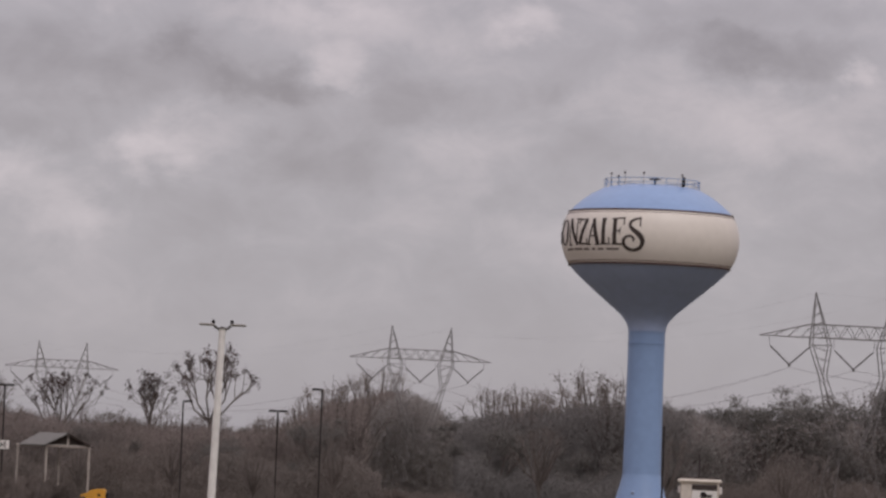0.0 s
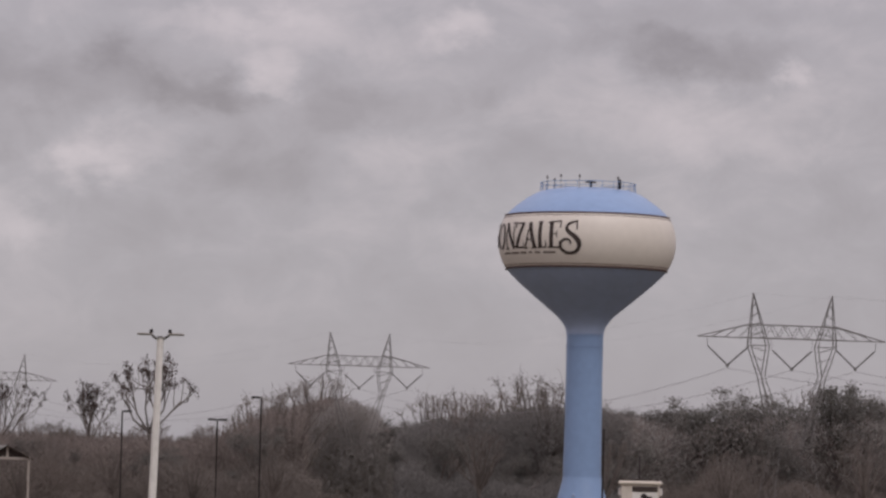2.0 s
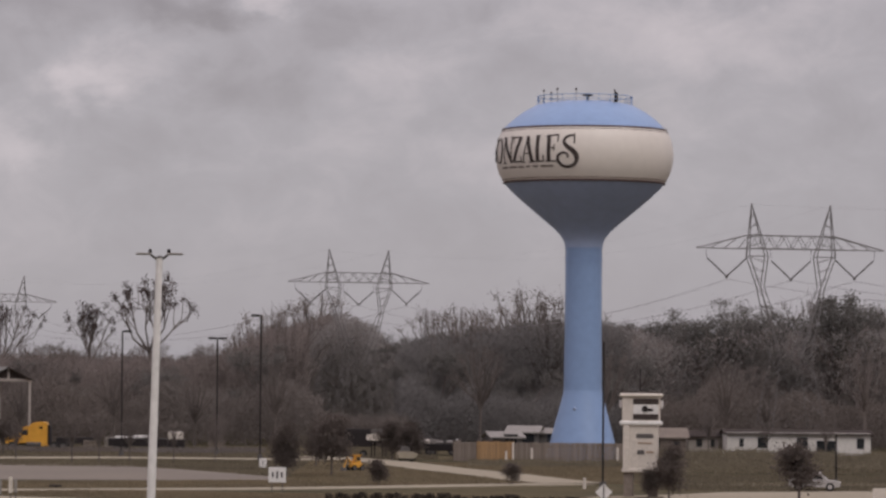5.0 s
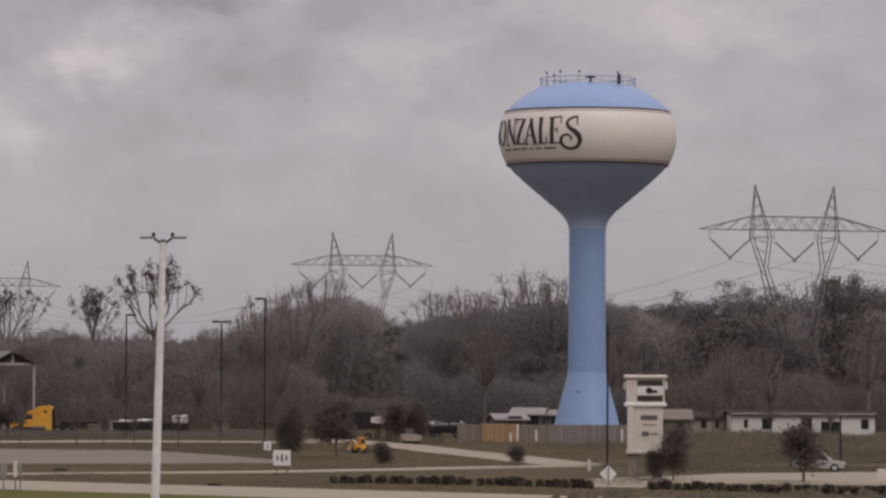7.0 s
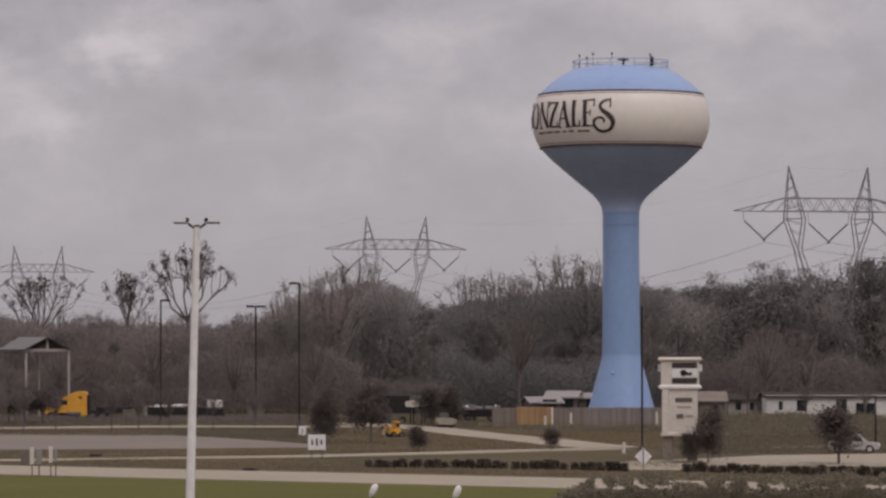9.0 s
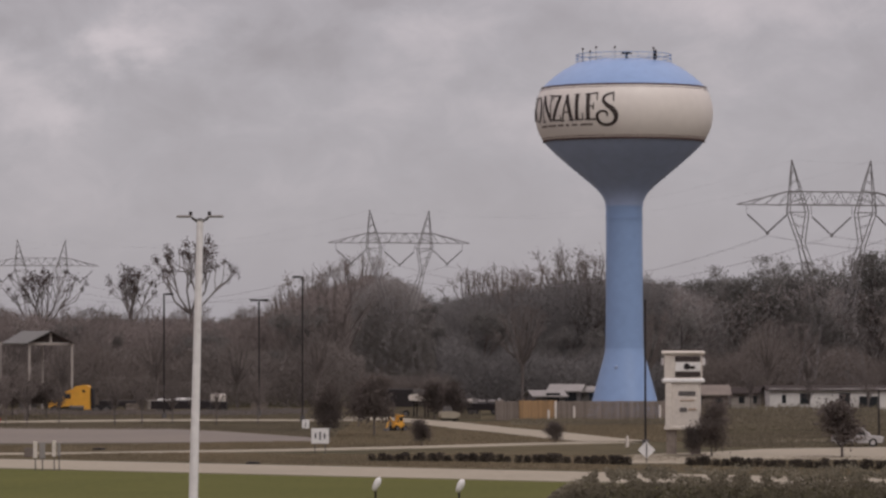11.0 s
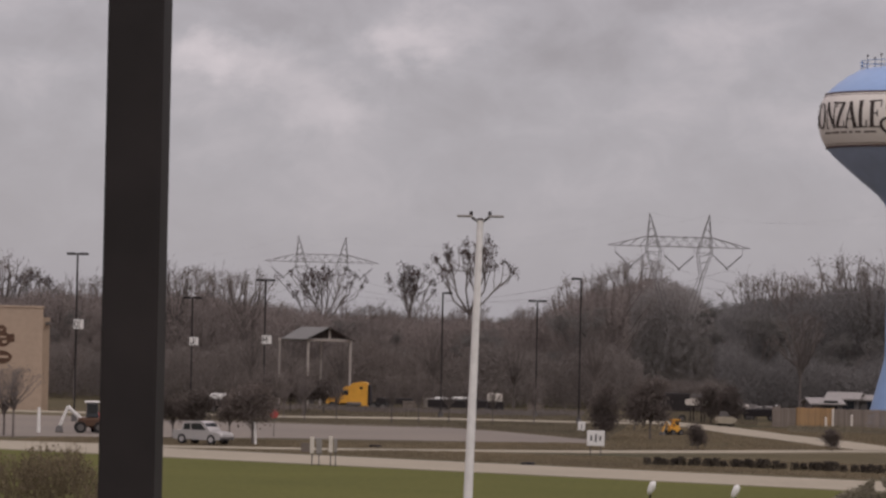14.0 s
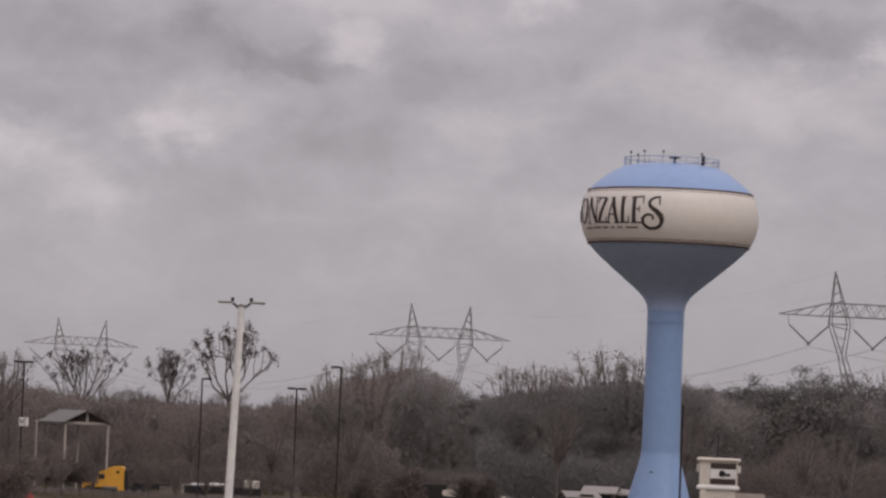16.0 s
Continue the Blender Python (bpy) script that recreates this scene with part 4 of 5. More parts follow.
thicket("woodland_undergrowth", -0.225, -0.034, 535, 640, 6, 0, 200000, M_THICK, "dense brown leafless undergrowth of the wood", 5, size=(0.07, 0.22))
thicket("woodland_undergrowth", -0.011, 0.050, 535, 620, 8, 0, 150000, M_STAND, "dense dark scrub of the evergreen stand", 4, size=(0.07, 0.22))
thicket("woodland_undergrowth", 0.048, 0.155, 535, 640, 8, 0, 100000, M_BRUSH, "dense grey brush of the leafless wood", 12, size=(0.07, 0.20))
thicket("woodland_undergrowth", 0.044, 0.155, 535, 640, 8, 0, 75000, M_THICK, "dense brown brush of the leafless wood", 17, size=(0.07, 0.20))
thicket("woodland_undergrowth", -0.225, -0.010, 505, 540, 3.5, 10, 95000, M_FOOT, "brown brush along the foot of the wood", 6, gap=(-0.030, -0.010), size=(0.07, 0.22))
thicket("woodland_undergrowth", -0.010, 0.052, 508, 545, 2, 11, 38000, M_STAND, "dark brush along the foot of the evergreen stand", 15, size=(0.07, 0.22))
thicket("woodland_undergrowth", 0.050, 0.155, 505, 540, 3, 10.5, 50000, M_FOOT, "brown brush along the foot of the wood", 16, size=(0.07, 0.22))
thicket("woodland_undergrowth", -0.045, -0.008, 650, 710, 8, 0, 90000, M_THICK, "dense brown brush behind the pylon", 7, size=(0.08, 0.20))
thicket("woodland_undergrowth", -0.045, -0.008, 645, 700, 8, 0, 90000, M_BRUSH, "grey twiggy brush behind the pylon", 13, size=(0.08, 0.20))
thicket("woodland_undergrowth", -0.032, -0.008, 505, 530, 2, 5.5, 18000, M_FOOT, "low brown brush before the pylon", 14, size=(0.07, 0.20))
thicket("rough_grass", 0.050, 0.135, 380, 447, 0.3, 1.7, 26000, M_ROUGH, "tall rough brown grass in front of the house", 8, size=(0.10, 0.24), lean=0.6)
thicket("rough_grass", 0.008, 0.06, 405, 426, 0.05, 0.5, 9000, M_ROUGH, "rough brown grass along the board fence", 9, size=(0.06, 0.16), lean=0.3)


thicket("rough_brush", -0.13, -0.045, 456, 466, 0.2, 0.9, 9000, M_FOOT, "low dark brush in front of the parked trucks", 10, size=(0.05, 0.14), lean=0.4)


def near_line(x, y, line, reach):
    """True where a place lies within reach of a line of points on the plan."""
    for (x0, y0), (x1, y1) in zip(line, line[1:]):
        dx, dy = x1 - x0, y1 - y0
        f = min(1.0, max(0.0, ((x - x0) * dx + (y - y0) * dy) / (dx * dx + dy * dy)))
        if math.hypot(x - x0 - f * dx, y - y0 - f * dy) < reach:
            return True
    return False


def turf(name, corners, count, h, mat, label, seed):
    """Short tufts scattered over a patch of ground between two lines."""
    r = random.Random(seed)
    (x0, ya0, yb0), (x1, ya1, yb1) = corners
    s = S()
    for _ in range(count):
        u, w = r.random(), r.random()
        x = x0 + (x1 - x0) * u
        y = (ya0 + (ya1 - ya0) * u) * (1 - w) + (yb0 + (yb1 - yb0) * u) * w
        if near_line(x, y, DRIVE, 3.2) or near_line(x, y, SERVICE, 2.7):
            continue
        k = 0.5 + 0.9 * max(0.0, noise.noise((x * 0.12, y * 0.06, seed)) + 0.35)
        for _ in range(2):
            s.blade((x + r.gauss(0, 0.08), y + r.gauss(0, 0.08), 0.0), Vector((r.gauss(0, 0.06), r.gauss(0, 0.06), h * k * r.uniform(0.5, 1.2))), Vector((r.gauss(0, 1), r.gauss(0, 1), 0.1)), 0.05)
    return single(name, s, mat, label, "grass", kind="stuff")


turf("verge_grass", ((-60, 318, 324), (34, 257, 300)), 26000, 0.16, M_VERGE, "short dry brown grass on the road verge", 31)
turf("verge_grass", ((-62, 313, 330), (-14, 326, 346)), 16000, 0.16, M_VERGE, "short dry brown grass between road and parking lot", 35)
turf("verge_grass", ((-70, 402, 420), (-26, 388, 427)), 14000, 0.18, M_ROUGH, "short dry brown grass behind the parking lot", 36)
turf("verge_grass", ((-26, 384, 427), (-14, 356, 427)), 7000, 0.18, M_ROUGH, "short dry brown grass behind the parking lot", 37)
turf("verge_grass", ((-14, 327, 424), (20, 346, 424)), 24000, 0.20, M_VERGE, "short dry brown grass around the driveway", 32)
turf("verge_grass", ((-60, 432, 500), (0, 436, 505)), 24000, 0.30, M_ROUGH, "rough dry grass before the wood", 33)
turf("verge_grass", ((18, 327, 380), (62, 327, 380)), 20000, 0.28, M_ROUGH, "rough brown grass behind the forecourt", 34)

# small planted trees: place, height, variant, breadth
PLANTED = [
    (-14.2, 362, 5.4, 0, 0.8), (-10.1, 366, 6.2, 1, 0.85), (18.2, 302.5, 4.5, 2, 0.95), (16.6, 301.5, 2.5, 3, 1.0), (28.2, 300, 4.6, 3, 1.28), (-42.5, 323, 5.5, 0, 1.0),
    (-48.6, 331, 4.4, 2, 1.0), (-46.0, 334, 4.1, 3, 1.0), (-51.0, 334, 4.0, 1, 1.0), (-2.9, 430, 4.8, 0, 1.0), (-5.2, 436, 4.4, 2, 1.1), (-12.8, 404, 4.2, 3, 1.1),
]
for k, (x, y, h, v, wide) in enumerate(PLANTED):
    tree("shade" if x < -40 else "young", v, (x, y, 0), h, k * 77, "planted trees", broad=wide)
for k, (x, y, h) in enumerate(((-64.0, 328, 6.2), (-65.6, 332, 6.0), (-71.8, 333, 6.4), (-70.0, 337, 5.6), (-74.0, 340, 6.0), (-54.6, 436, 5.2), (-51.2, 432, 4.4))):
    tree("bare", k % 4, (x, y, 0), h, k * 83, "twiggy trees", "low twiggy reddish-brown tree beside the lot", 1.25)
for k, (x, y, h) in enumerate(((-52.6, 447, 4.6), (-50.4, 446, 4.2), (-54.8, 450, 4.8), (-57.4, 448, 4.4))):
    tree("shade", k % 4, (x, y, 0), h, k * 61, "lot thicket", "low dense brown shrubby tree before the pavilion", 1.0)
for k, (x, y, h) in enumerate(((-5.1, 335, 2.3), (6.6, 340, 2.0))):
    tree("young", 2, (x, y, 0), h, k * 50, "planted shrubs", "small dense dark shrub in dry grass", 1.25)
for k, (x, y, h) in enumerate(((-28, 408, 4.6), (-33, 412, 4.8), (-24, 415, 5.2), (-39, 410, 5.5), (-45.5, 415, 4.5), (-51, 413, 5), (-57, 418, 5), (-36, 409, 5.6), (-48.5, 411, 5.8), (-54, 412, 6), (-60, 415, 6), (-30.5, 409, 5.2))):
    tree("bare", k % 4, (x, y, 0), h, k * 60, "lot trees", "slender bare young tree beside the parking lot")


# ---- hedge ----
def hedge_shrub(seed):
    r = random.Random(seed)
    s = S()
    for _ in range(150):
        a, q = r.uniform(0, 6.28), r.random() ** 0.5
        z = 0.06 + 0.58 * r.random()
        w = 0.42 * (1 - 0.35 * (z / 0.66) ** 2)
        n = Vector((math.cos(a), math.sin(a), z - 0.2))
        s.leaf((w * q * math.cos(a), w * q * math.sin(a), z), n + Vector((r.gauss(0, 0.5), r.gauss(0, 0.5), r.gauss(0, 0.5))), r.uniform(0.06, 0.13), r)
    return s.mesh("hedge_shrub", M_HEDGE)


HEDGE = [hedge_shrub(k) for k in range(4)]


def hedge_row(p, q, n, r):
    for k in range(n):
        f = (k + r.uniform(0.25, 0.75)) / n
        ob = new("hedge_shrub", HEDGE[r.randrange(4)])
        sc = r.uniform(0.75, 1.15)
        ob.matrix_world = pose(p[0] + (q[0] - p[0]) * f, p[1] + (q[1] - p[1]) * f, 0, 0, 0, r.uniform(0, 360)) @ Matrix.Scale(sc, 4)
        tagged(ob, "low dark clipped hedge shrub in a row", "shrub", "hedge row")


hr = random.Random(3)
hedge_row((-8.5, 293.5), (5.0, 289), 21, hr)
hedge_row((5.0, 289), (11.2, 284), 10, hr)
hedge_row((15.2, 282.5), (31, 272.6), 27, hr)
hedge_row((31, 272.6), (37, 268.6), 10, hr)


# ---- near brush ----
def near_brush(name, x0, x1, y0, y1, h0, h1, count, mat, label, seed, fade=6.0, gaps=0.0, holes=False):
    """Loose brush: sprays and upright stalks in uneven clumps, lower towards its beginning."""
    r = random.Random(seed)
    s = S()
    for _ in range(count):
        x, y = r.uniform(x0, x1), r.uniform(y0, y1)
        n1 = noise.noise((x * 0.55, y * 0.25, seed))
        if n1 < gaps - 0.45 + 0.25 * r.random():
            continue
        rise = min(1.0, abs(x - x0) / fade) ** 0.5 if fade else 1.0
        h = (h0 + (h1 - h0) * (0.5 + 0.8 * n1) + 0.35 * noise.noise((x * 2.1, y, seed))) * rise
        z = h * r.random() ** 0.75
        if holes and z > 1.95 and noise.noise((x * 1.5, z * 2.2, seed + 5)) > 0.01 + 0.1 * r.random():
            continue
        if r.random() < 0.30 and not holes:
            s.blade((x, y, h * r.uniform(0.2, 0.8)), Vector((r.gauss(0, 0.16), r.gauss(0, 0.16), h * r.uniform(0.12, 0.4))), Vector((r.gauss(0, 1), r.gauss(0, 1), 0.1)), 0.022)
        else:
            s.leaf((x, y, z), (r.gauss(0, 0.7), r.gauss(-0.3, 0.6), r.gauss(0.7, 0.6)), r.uniform(0.04, 0.12), r)
    return single(name, s, mat, label, "brush", kind="stuff")


near_brush("brush", 2.6, 30, 198, 203, 2.3, 3.0, 60000, M_BUSH, "loose olive brown brush with pale road showing through", 21, 4.0, -0.2, True)
near_brush("dry_weeds", -34.2, -46, 196, 203, 2.2, 3.7, 12000, M_REED, "tall dry brown weeds at the edge of the lawn", 22, 1.5, -0.2)


# ---- the near column, pole and lamps ----
col = thing("steel_column", (-2.946, 18.0, 0), "near black square steel column", "column")
part("shaft", S().box((0, 0, 7.0), (0.267, 0.267, 14.0), bevel=0.012), M_DARK, col)
part("base_plate", S().box((0, 0, 0.02), (0.6, 0.6, 0.05), bevel=0.01), M_DARK, col)
for sx in (-1, 1):
    for sy in (-1, 1):
        part("bolt", S().tube((sx * 0.23, sy * 0.23, 0.03), (sx * 0.23, sy * 0.23, 0.1), 0.02), M_STEM, col)


def street_lamp():
    t = thing("street_lamp", (-6.87, 90, 0), "tall pale concrete lamp pole with two flat heads", "street lamp")
    part("pole", S().tube((0.0, 0, -0.1), (0.31, 0, 12.45), 0.135, 0.078, n=14), M_POLE, t)
    part("pole_cap", S().tube((0.31, 0, 12.45), (0.31, 0, 12.5), 0.09, 0.06, n=12), M_STEM, t)
    for sx in (-1, 1):
        arm = part("lamp_arm", S().tube((0.31, 0, 12.38), (0.31 + sx * 0.2, 0, 12.52), 0.03, n=8), M_STEM, t)
        hd = part("lamp_head", S().box((0.31 + sx * 0.37, 0, 12.545), (0.36, 0.28, 0.05), bevel=0.02), M_ROOF, t, "flat grey lamp head")
        part("sensor", S().tube((0.31 + sx * 0.22, 0, 12.57), (0.31 + sx * 0.22, 0, 12.66), 0.045, 0.035, n=8), M_DARK, hd)
    return t


street_lamp()


def garden_lamp(x, y, h):
    t = thing("post_lamp", (x, y, 0), "white tilted lamp head on a slim dark post", "lamp", group="post lamps")
    part("post", S().tube((0, 0, -0.05), (0, 0, h - 0.3), 0.04, 0.03, n=8), M_DARK, t)
    hd = part("lamp_head", S().lathe([(0.01, 0), (0.06, 0.02), (0.085, 0.12), (0.105, 0.24), (0.09, 0.34), (0.05, 0.40), (0.005, 0.42)], 14), M_WHITE, t, "white rounded lamp head")
    hd.matrix_basis = pose(-0.05, 0, h - 0.38, 0, 24, 0)
    return t


garden_lamp(-3.0, 110, 5.67)
garden_lamp(-0.61, 110, 5.62)


def lot_lamp(x, y, h, sides, panel=None, text=""):
    t = thing("parking_lamp", (x, y, 0), "tall dark parking lot lamp with a flat box head", "street lamp", group="parking lot lamps")
    part("pole", S().box((0, 0, h / 2), (0.17, 0.17, h), bevel=0.03), M_DARK, t)
    part("footing", S().tube((0, 0, -0.1), (0, 0, 0.75), 0.30, 0.28, n=12), M_STEM, t, "grey concrete footing")
    for sx in sides:
        hd = part("lamp_head", S().box((sx * 0.62, 0, h - 0.08), (0.95, 0.5, 0.24), bevel=0.05), M_DARK, t, "flat dark lamp head")
        part("bracket", S().box((sx * 0.12, 0, h - 0.08), (0.24, 0.1, 0.1), bevel=0.02), M_DARK, hd)
    if panel:
        for sx in (0, 1):
            pn = part("letter_panel", S().box((0.05 + sx * 0.56, -0.16, panel), (0.62 if not sx else 0.34, 0.05, 0.95), bevel=0.02), M_WHITE, t, "white letter panel")
            if text and not sx:
                for a, b, c, d in text:
                    part("letter_stroke", S().box((0.05 + a * 0.75, -0.20, panel + b * 0.8), (c * 0.75, 0.03, d * 0.8)), M_DARK, pn)
    return t


H_STROKES = [(-0.22, 0, 0.13, 0.8), (0.22, 0, 0.13, 0.8), (0, 0, 0.32, 0.13)]
O_STROKES = [(-0.22, 0, 0.13, 0.7), (0.22, 0, 0.13, 0.7), (0, 0.34, 0.32, 0.12), (0, -0.34, 0.32, 0.12)]
J_STROKES = [(0.2, 0.05, 0.13, 0.75), (0, -0.34, 0.4, 0.12), (-0.22, -0.22, 0.13, 0.25)]
lot_lamp(-19.6, 424, 16.1, (-1,))
lot_lamp(-36.2, 440, 14.4, (1,))
lot_lamp(-26.0, 452, 13.8, (-1, 1))
lot_lamp(-68.9, 385, 17.1, (-1, 1), 9.9, O_STROKES)
lot_lamp(-54.8, 425, 15.3, (-1, 1), 8.6, H_STROKES)
lot_lamp(-65.2, 440, 13.3, (-1, 1), 8.2, J_STROKES)
lot_lamp(14.0, 326, 12.6, ())


# ---- monument sign ----
def monument_sign():
    t = thing("monument_sign", (16.05, 304, 0), "tall cream stucco monument sign with dark panels", "sign", rz=radians(-8))
    for x in (-0.95, 0.95):
        part("pier", S().box((x, 0, 1.1), (0.75, 0.8, 2.3), bevel=0.04), M_FENCE, t, "dark stone pier")
    part("base_slab", S().box((0, 0, 0.1), (3.4, 1.7, 0.26), bevel=0.06), M_ROAD, t, "low concrete base slab")
    part("body", S().box((0, 0, 4.05), (2.7, 1.2, 3.8), bevel=0.05), M_SIGN, t)
    part("side_pilaster", S().box((-1.12, -0.12, 4.05), (0.5, 1.25, 3.82), bevel=0.04), M_SIGN, t)
    part("foot_moulding", S().box((0, 0, 2.28), (2.95, 1.4, 0.3), bevel=0.06), M_SIGN, t)
    part("waist_cornice", S().box((0, 0, 6.0), (3.3, 1.6, 0.36), bevel=0.1), M_WHITE, t, "pale projecting cornice")
    part("cabinet", S().box((0, 0, 7.1), (2.95, 1.2, 1.95), bevel=0.05), M_SIGN, t)
    part("top_cornice", S().box((0, 0, 8.2), (3.4, 1.6, 0.34), bevel=0.12), M_SIGN, t)
    part("cap", S().box((0, 0, 8.43), (3.1, 1.3, 0.12), bevel=0.04), M_ROOFDARK, t)
    part("panel_strip", S().box((0.42, -0.62, 7.72), (2.0, 0.08, 0.42), bevel=0.02), M_ROOFDARK, t, "dark horizontal panel")
    part("panel_strip", S().box((0.42, -0.62, 6.5), (2.0, 0.08, 0.42), bevel=0.02), M_ROOFDARK, t, "dark horizontal panel")
    face = part("logo_panel", S().box((0.42, -0.62, 7.1), (2.0, 0.07, 0.72), bevel=0.02), M_WHITE, t, "white panel with a dark mark")
    part("logo_mark", S().tube((0.35, -0.65, 7.12), (0.35, -0.69, 7.12), 0.26, n=14).box((0.75, -0.67, 7.05), (0.5, 0.05, 0.22)), M_DARK, face)
    for z, w, h, x in ((5.0, 1.35, 0.34, 0.35), (4.45, 1.1, 0.12, 0.35), (3.72, 0.55, 0.34, 0.05), (3.74, 0.6, 0.16, 0.75)):
        part("text_bar", S().box((x, -0.62, z), (w, 0.06, h), bevel=0.01), M_STEM if w > 1.2 or w < 0.58 else M_TAN, t)
    for sx in (-1, 1):
        part("side_lamp", S().box((sx * 1.62, 0, 7.5), (0.22, 0.3, 0.6), bevel=0.05), M_POLE, t)
    part("finial", S().tube((-0.1, 0, 8.5), (-0.1, 0, 10.3), 0.04, n=6), M_DARK, t)


monument_sign()


def post_sign(x, y, w, h, z, mat, label, diamond=False, strokes=0, group=""):
    t = thing("road_sign", (x, y, 0), label, "sign", group=group)
    for sx in ((-w * 0.3, w * 0.3) if w > 1.2 and not diamond else (0,)):
        part("post", S().tube((sx, 0.05, -0.05), (sx, 0.05, z + h * 0.3), 0.04, n=8), M_STEM, t)
    if diamond:
        s = S()
        s.v = [(0, -0.03, z - h / 2), (w / 2, -0.03, z), (0, -0.03, z + h / 2), (-w / 2, -0.03, z), (0, 0.0, z - h / 2), (w / 2, 0.0, z), (0, 0.0, z + h / 2), (-w / 2, 0.0, z)]
        s.f = [(0, 1, 2, 3), (7, 6, 5, 4), (0, 4, 5, 1), (1, 5, 6, 2), (2, 6, 7, 3), (3, 7, 4, 0)]
    else:
        s = S().box((0, -0.02, z), (w, 0.05, h), bevel=0.015)
    face = part("sign_face", s, mat, t)
    if diamond:
        part("front_post", S().tube((0, -0.08, -0.05), (0, -0.08, z + h * 0.42), 0.04, n=8), M_STEM, t)
    for k in range(strokes):
        a = (k - (strokes - 1) / 2) * w * 0.26
        part("text_bar", S().box((a, -0.06, z), (w * 0.09, 0.02, h * (0.5 if k == strokes // 2 else 0.34))), M_DARK, face)
    return t


post_sign(12.4, 287, 1.28, 1.28, 1.05, M_WHITE, "pale diamond road sign on a short post", True)
post_sign(-13.0, 312, 1.42, 1.24, 1.47, M_WHITE, "white square board with dark marks", strokes=3)
post_sign(-17.8, 392, 0.75, 0.98, 0.50, M_WHITE, "small white utility box sign by a lamp", strokes=1)
post_sign(-31.85, 275, 0.30, 1.2, 1.50, M_SIGN, "narrow pale road marker", group="road markers")
post_sign(-31.35, 275, 0.42, 1.15, 1.45, M_ROOF, "narrow grey road marker", group="road markers")
post_sign(-30.45, 274.5, 0.28, 1.15, 1.60, M_SIGN, "narrow pale road marker", group="road markers")
post_sign(-30.1, 274.5, 0.22, 1.0, 1.55, M_ROOF, "narrow grey road marker", group="road markers")
post_sign(-35.6, 304, 1.0, 0.78, 0.42, M_FENCE, "low grey utility cabinet by the road")
stop = thing("stop_sign", (-43.6, 346, 0), "red octagonal stop sign on a thin post", "stop sign")
part("post", S().tube((0, 0.04, -0.05), (0, 0.04, 2.3), 0.04, n=8), M_STEM, stop)
part("sign_face", S().tube((0, 0.0, 2.1), (0, -0.03, 2.1), 0.42, n=8), M_RED, stop)


def bollard(x, y, h):
    t = single("bollard", S().tube((x, y, -0.05), (x, y, h), 0.14, 0.13, n=12).tube((x, y, h), (x, y, h + 0.06), 0.13, 0.05, n=12), M_SIGN, "white painted marker post in the grass", "bollard", "marker posts")
    return t


for x, y, h in ((10.4, 426, 1.6), (8.3, 424, 2.2), (7.6, 428, 1.2), (19.9, 426, 1.7), (12.6, 330, 0.9)):
    bollard(x, y, h)
for x, y in ((-42.1, 322.0),):
    single("trunk_guard", S().tube((x, y, -0.05), (x - 0.1, y, 1.9), 0.11, 0.09, n=10), M_WHITE, "white trunk guard beside a planted tree", "tree guard")


# ---- board fence round the tower ----
def fence_run(name, p, q, mat, label, h=2.15):
    n = int((Vector(q) - Vector(p)).length / 0.16)
    d = (Vector(q) - Vector(p)) / n
    rz = math.atan2(d.y, d.x)
    t = thing(name, (p[0], p[1], 0), label, "fence", rz=rz)
    r = random.Random(int(p[0] * 10) + 5)
    m = S().box((0, 0, h / 2), (0.15, 0.025, h), bevel=0.006).mesh("board", mat)
    step = (Vector(q) - Vector(p)).length / n
    for k in range(n):
        ob = part("board", m, mat, t)
        ob.location = (step * (k + 0.5), r.uniform(-0.006, 0.006), r.uniform(-0.05, 0.02))
    for z in (0.4, h - 0.4):
        part("rail", S().box((step * n / 2, 0.06, z), (step * n, 0.05, 0.1)), mat, t)
    for k in range(0, n, 15):
        part("post", S().box((step * k, 0.13, h / 2), (0.1, 0.1, h)), mat, t)
    return t


fence_run("board_fence", (1.8, 431), (4.35, 430.5), M_FENCE, "weathered grey board fence by the tower")
fence_run("board_fence", (4.4, 430.3), (8.55, 430.3), M_ORANGE, "new orange-brown board fence section by the tower", 2.25)
fence_run("board_fence", (8.6, 430.6), (24.5, 432.0), M_FENCE, "weathered grey board fence by the tower")
fence_run("board_fence", (1.85, 431.2), (2.7, 447), M_FENCE, "weathered grey board fence by the tower")


# ---- buildings ----
def gable_roof(w, d, z, rise, over=0.4, thick=0.15):
    """A pitched roof with its ridge along x."""
    s = S()
    x, y = w / 2 + over, d / 2 + over
    for sy in (-1, 1):
        i = len(s.v)
        s.v += [(-x, sy * y, z - 0.1), (x, sy * y, z - 0.1), (x, 0, z + rise), (-x, 0, z + rise), (-x, sy * y, z - 0.1 - thick), (x, sy * y, z - 0.1 - thick), (x, 0, z + rise - thick), (-x, 0, z + rise - thick)]
        s.f += [(i, i + 1, i + 2, i + 3), (i + 4, i + 7, i + 6, i + 5), (i, i + 4, i + 5, i + 1), (i, i + 3, i + 7, i + 4), (i + 1, i + 5, i + 6, i + 2)]
    return s


